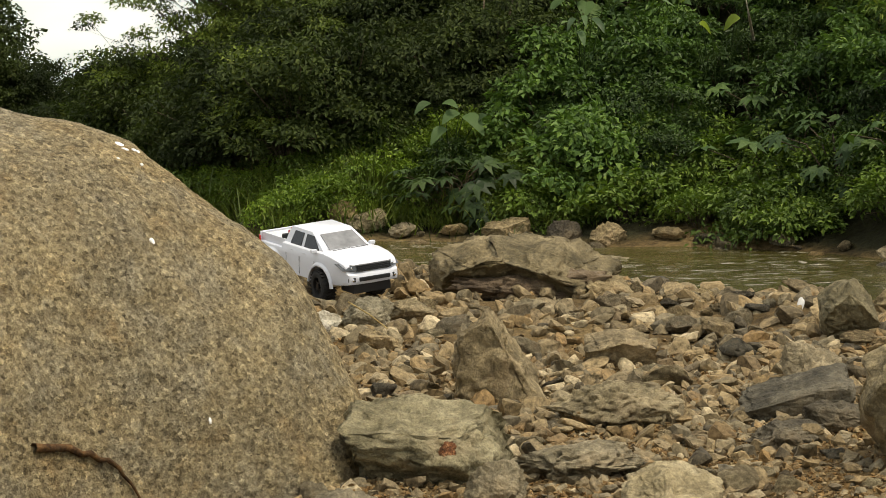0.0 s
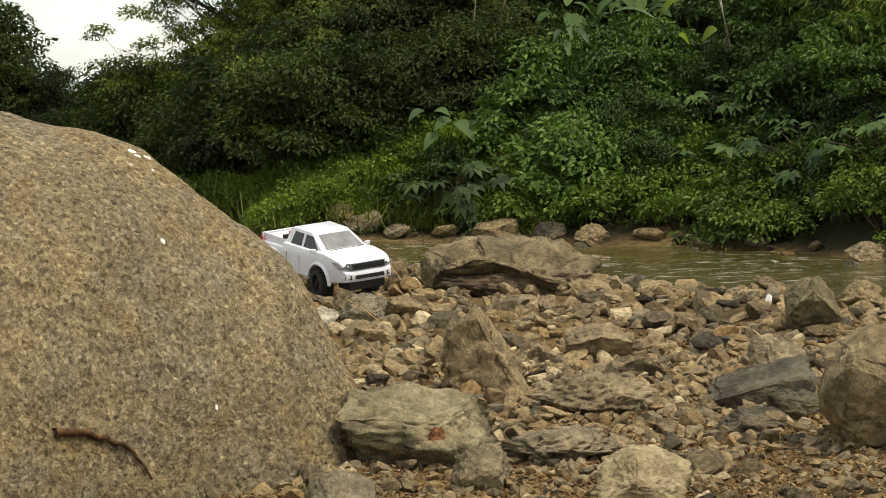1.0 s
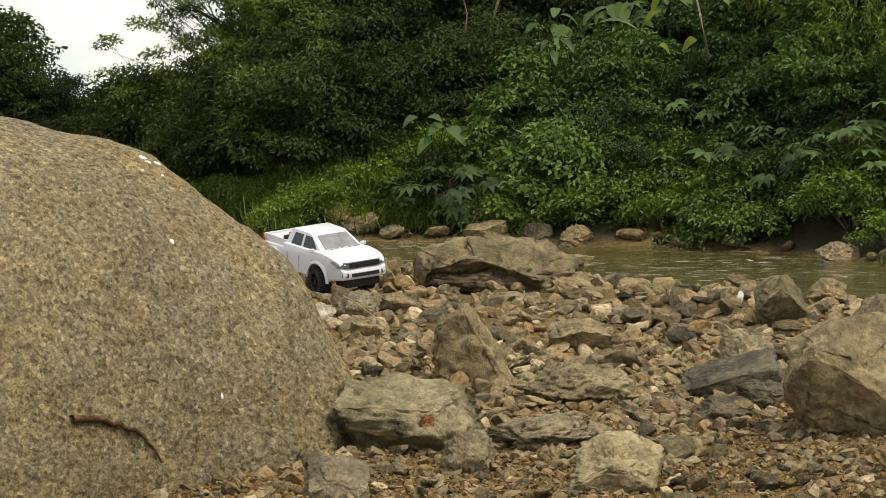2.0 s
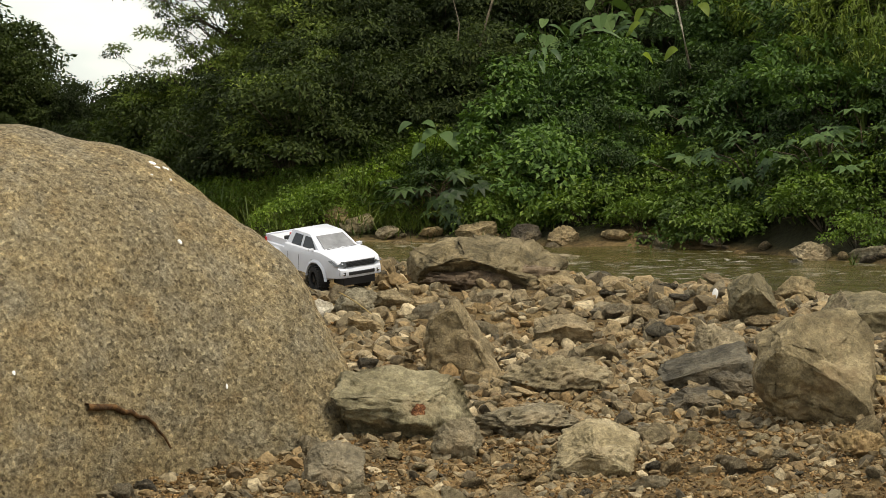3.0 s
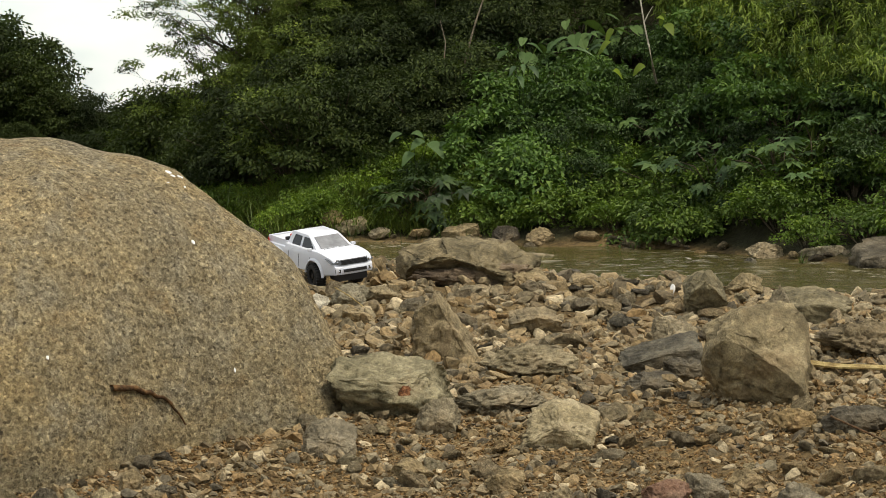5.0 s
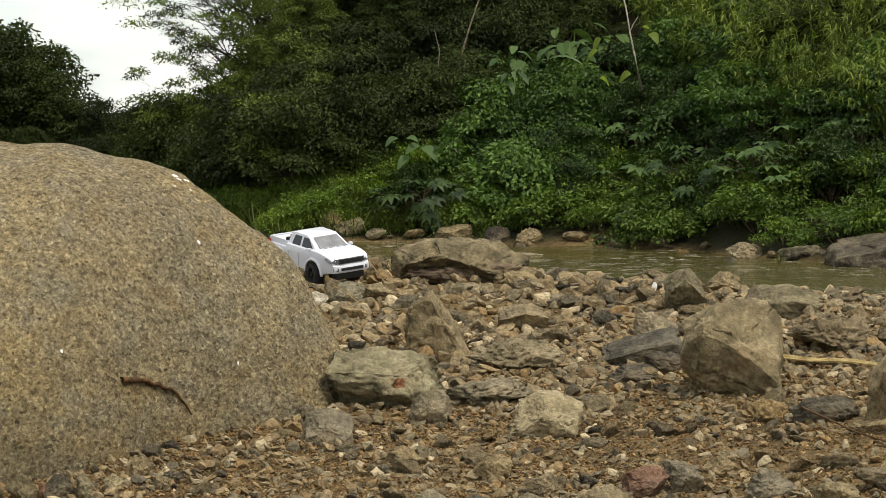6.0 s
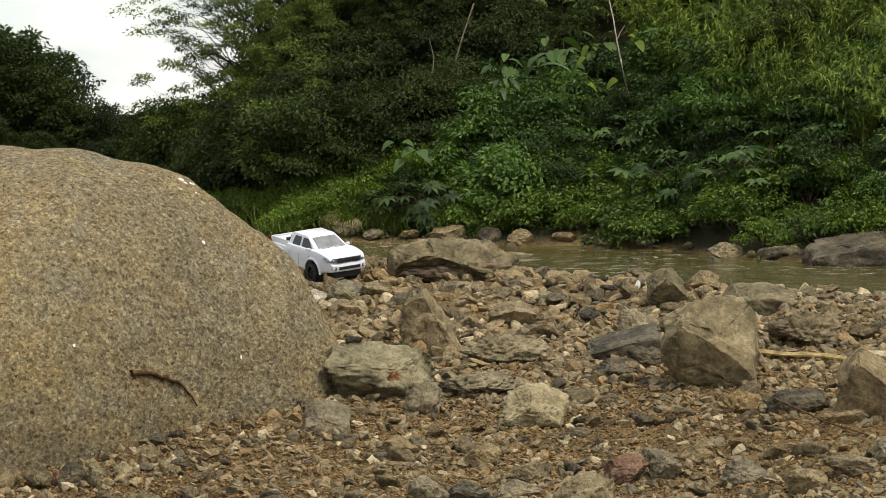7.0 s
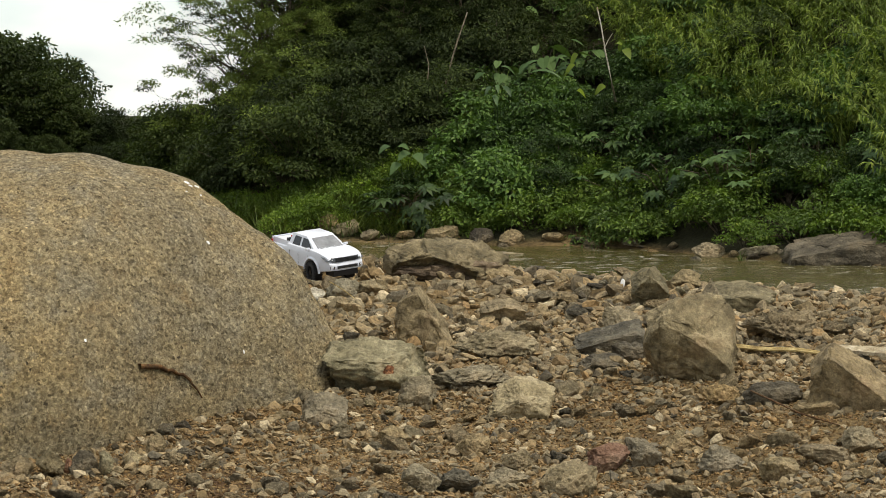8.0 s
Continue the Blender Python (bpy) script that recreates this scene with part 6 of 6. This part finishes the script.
def strip(name, pts, widths, thick, mat, label, category):
    """A split flat strip along pts, slightly cupped."""
    V, F = [], []
    for k, (x, y, z) in enumerate(pts):
        a, c = pts[max(k - 1, 0)], pts[min(k + 1, len(pts) - 1)]
        d = Vector((c[0] - a[0], c[1] - a[1], 0)).normalized()
        s = Vector((-d.y, d.x, 0)) * widths[k] / 2
        p = Vector((x, y, z))
        for o, h in ((-1, thick * 0.6), (0, thick), (1, thick * 0.6), (1, -thick * 0.4), (0, 0), (-1, -thick * 0.4)):
            V.append(tuple(p + s * o + Vector((0, 0, h + (0.35 * widths[k] if o > 0 else 0)))))
        if k:
            for j in range(6):
                F.append([6 * k - 6 + j, 6 * k - 6 + (j + 1) % 6, 6 * k + (j + 1) % 6, 6 * k + j])
    F += [list(range(6)), [6 * len(pts) - 1 - j for j in range(6)]]
    tagged(put(name, mesh_of(name, V, F, mat)), label, category)


M_DRYWOOD = rock_material("bleached_wood", (0.30, 0.24, 0.15), (0.45, 0.38, 0.26), (0.58, 0.52, 0.39), scale=3, vary=0)


def build_sticks():
    strip("bamboo_strip", [(1.306, 19.321, land_at(1.306, 19.321) + 0.037), (1.456, 19.186, land_at(1.456, 19.186) + 0.032), (1.606, 19.072, land_at(1.606, 19.072) + 0.038), (1.783, 18.863, land_at(1.783, 18.863) + 0.033)], (0.033, 0.032, 0.028, 0.018), 0.006, M_STRAW, "split dry yellow bamboo strip lying between the rocks", "stick")
    strip("driftwood_plank", [(1.724, 18.933, land_at(1.724, 18.933) + 0.057), (1.927, 18.744, land_at(1.927, 18.744) + 0.051), (2.264, 18.399, land_at(2.264, 18.399) + 0.053)], (0.04, 0.065, 0.072), 0.013, M_DRYWOOD, "bleached pale driftwood slat among the rocks", "driftwood")
    stalk("dead_stick", [(1.362, 18.186, land_at(1.362, 18.186) + 0.067), (1.536, 17.79, land_at(1.536, 17.79) + 0.041), (1.67, 17.568, land_at(1.67, 17.568) + 0.028)], 0.004, 0.003, M_TWIG, "thin dead brown stick on the gravel", "stick")
    stalk("reed_stem", [(1.282, 21.309, -0.013), (1.397, 21.23, -0.026), (1.517, 21.116, -0.045)], 0.004, 0.003, M_TWIG, "brown dry reed stem by the water", "stick")
    stalk("straw", [(-0.393, 20.854, 0), (-0.331, 20.753, -0.033), (-0.277, 20.668, -0.071)], 0.0025, 0.002, M_STRAW, "short straw leaning on a stone", "stick")
    v, f = rock_shape(2, 900, (0.022, 0.012, 0.045), 6, 0.7, 0.1)
    tagged(put("white_chip", mesh_of("white_chip", v, f, M_CHIP), pose(0.940, 21.18, -0.018, 0, 12, 0)), "small upright white chip on the stones", "chip")
    m = RUSTY.matrix_basis
    co = [m @ q.co for q in RUSTY.data.vertices]
    p = min((q for q in co if abs(q.x + 0.108) < 0.02 and abs(q.z + 0.308) < 0.02), key=lambda q: q.y, default=Vector((-0.108, 18.857, -0.308)))
    v, f = rock_shape(4, 901, (0.05, 0.013, 0.076), 5, 0.75, 0.30, 2.6)
    tagged(put("rust_patch", mesh_of("rust_patch", v, f, M_RUST, True), pose(p.x, p.y + 0.002, p.z, -12, 25, 8)), "small orange rust-coloured patch on a grey rock", "rust patch")


build_sticks()
shore_stones()
scatter_stones(5, 150, -0.75, 2.4, 19.6, 23.6, 0.06, 0.185)
scatter_stones(9, 135, -1.7, 2.1, 16.2, 19.6, 0.055, 0.15)
gravel_all()
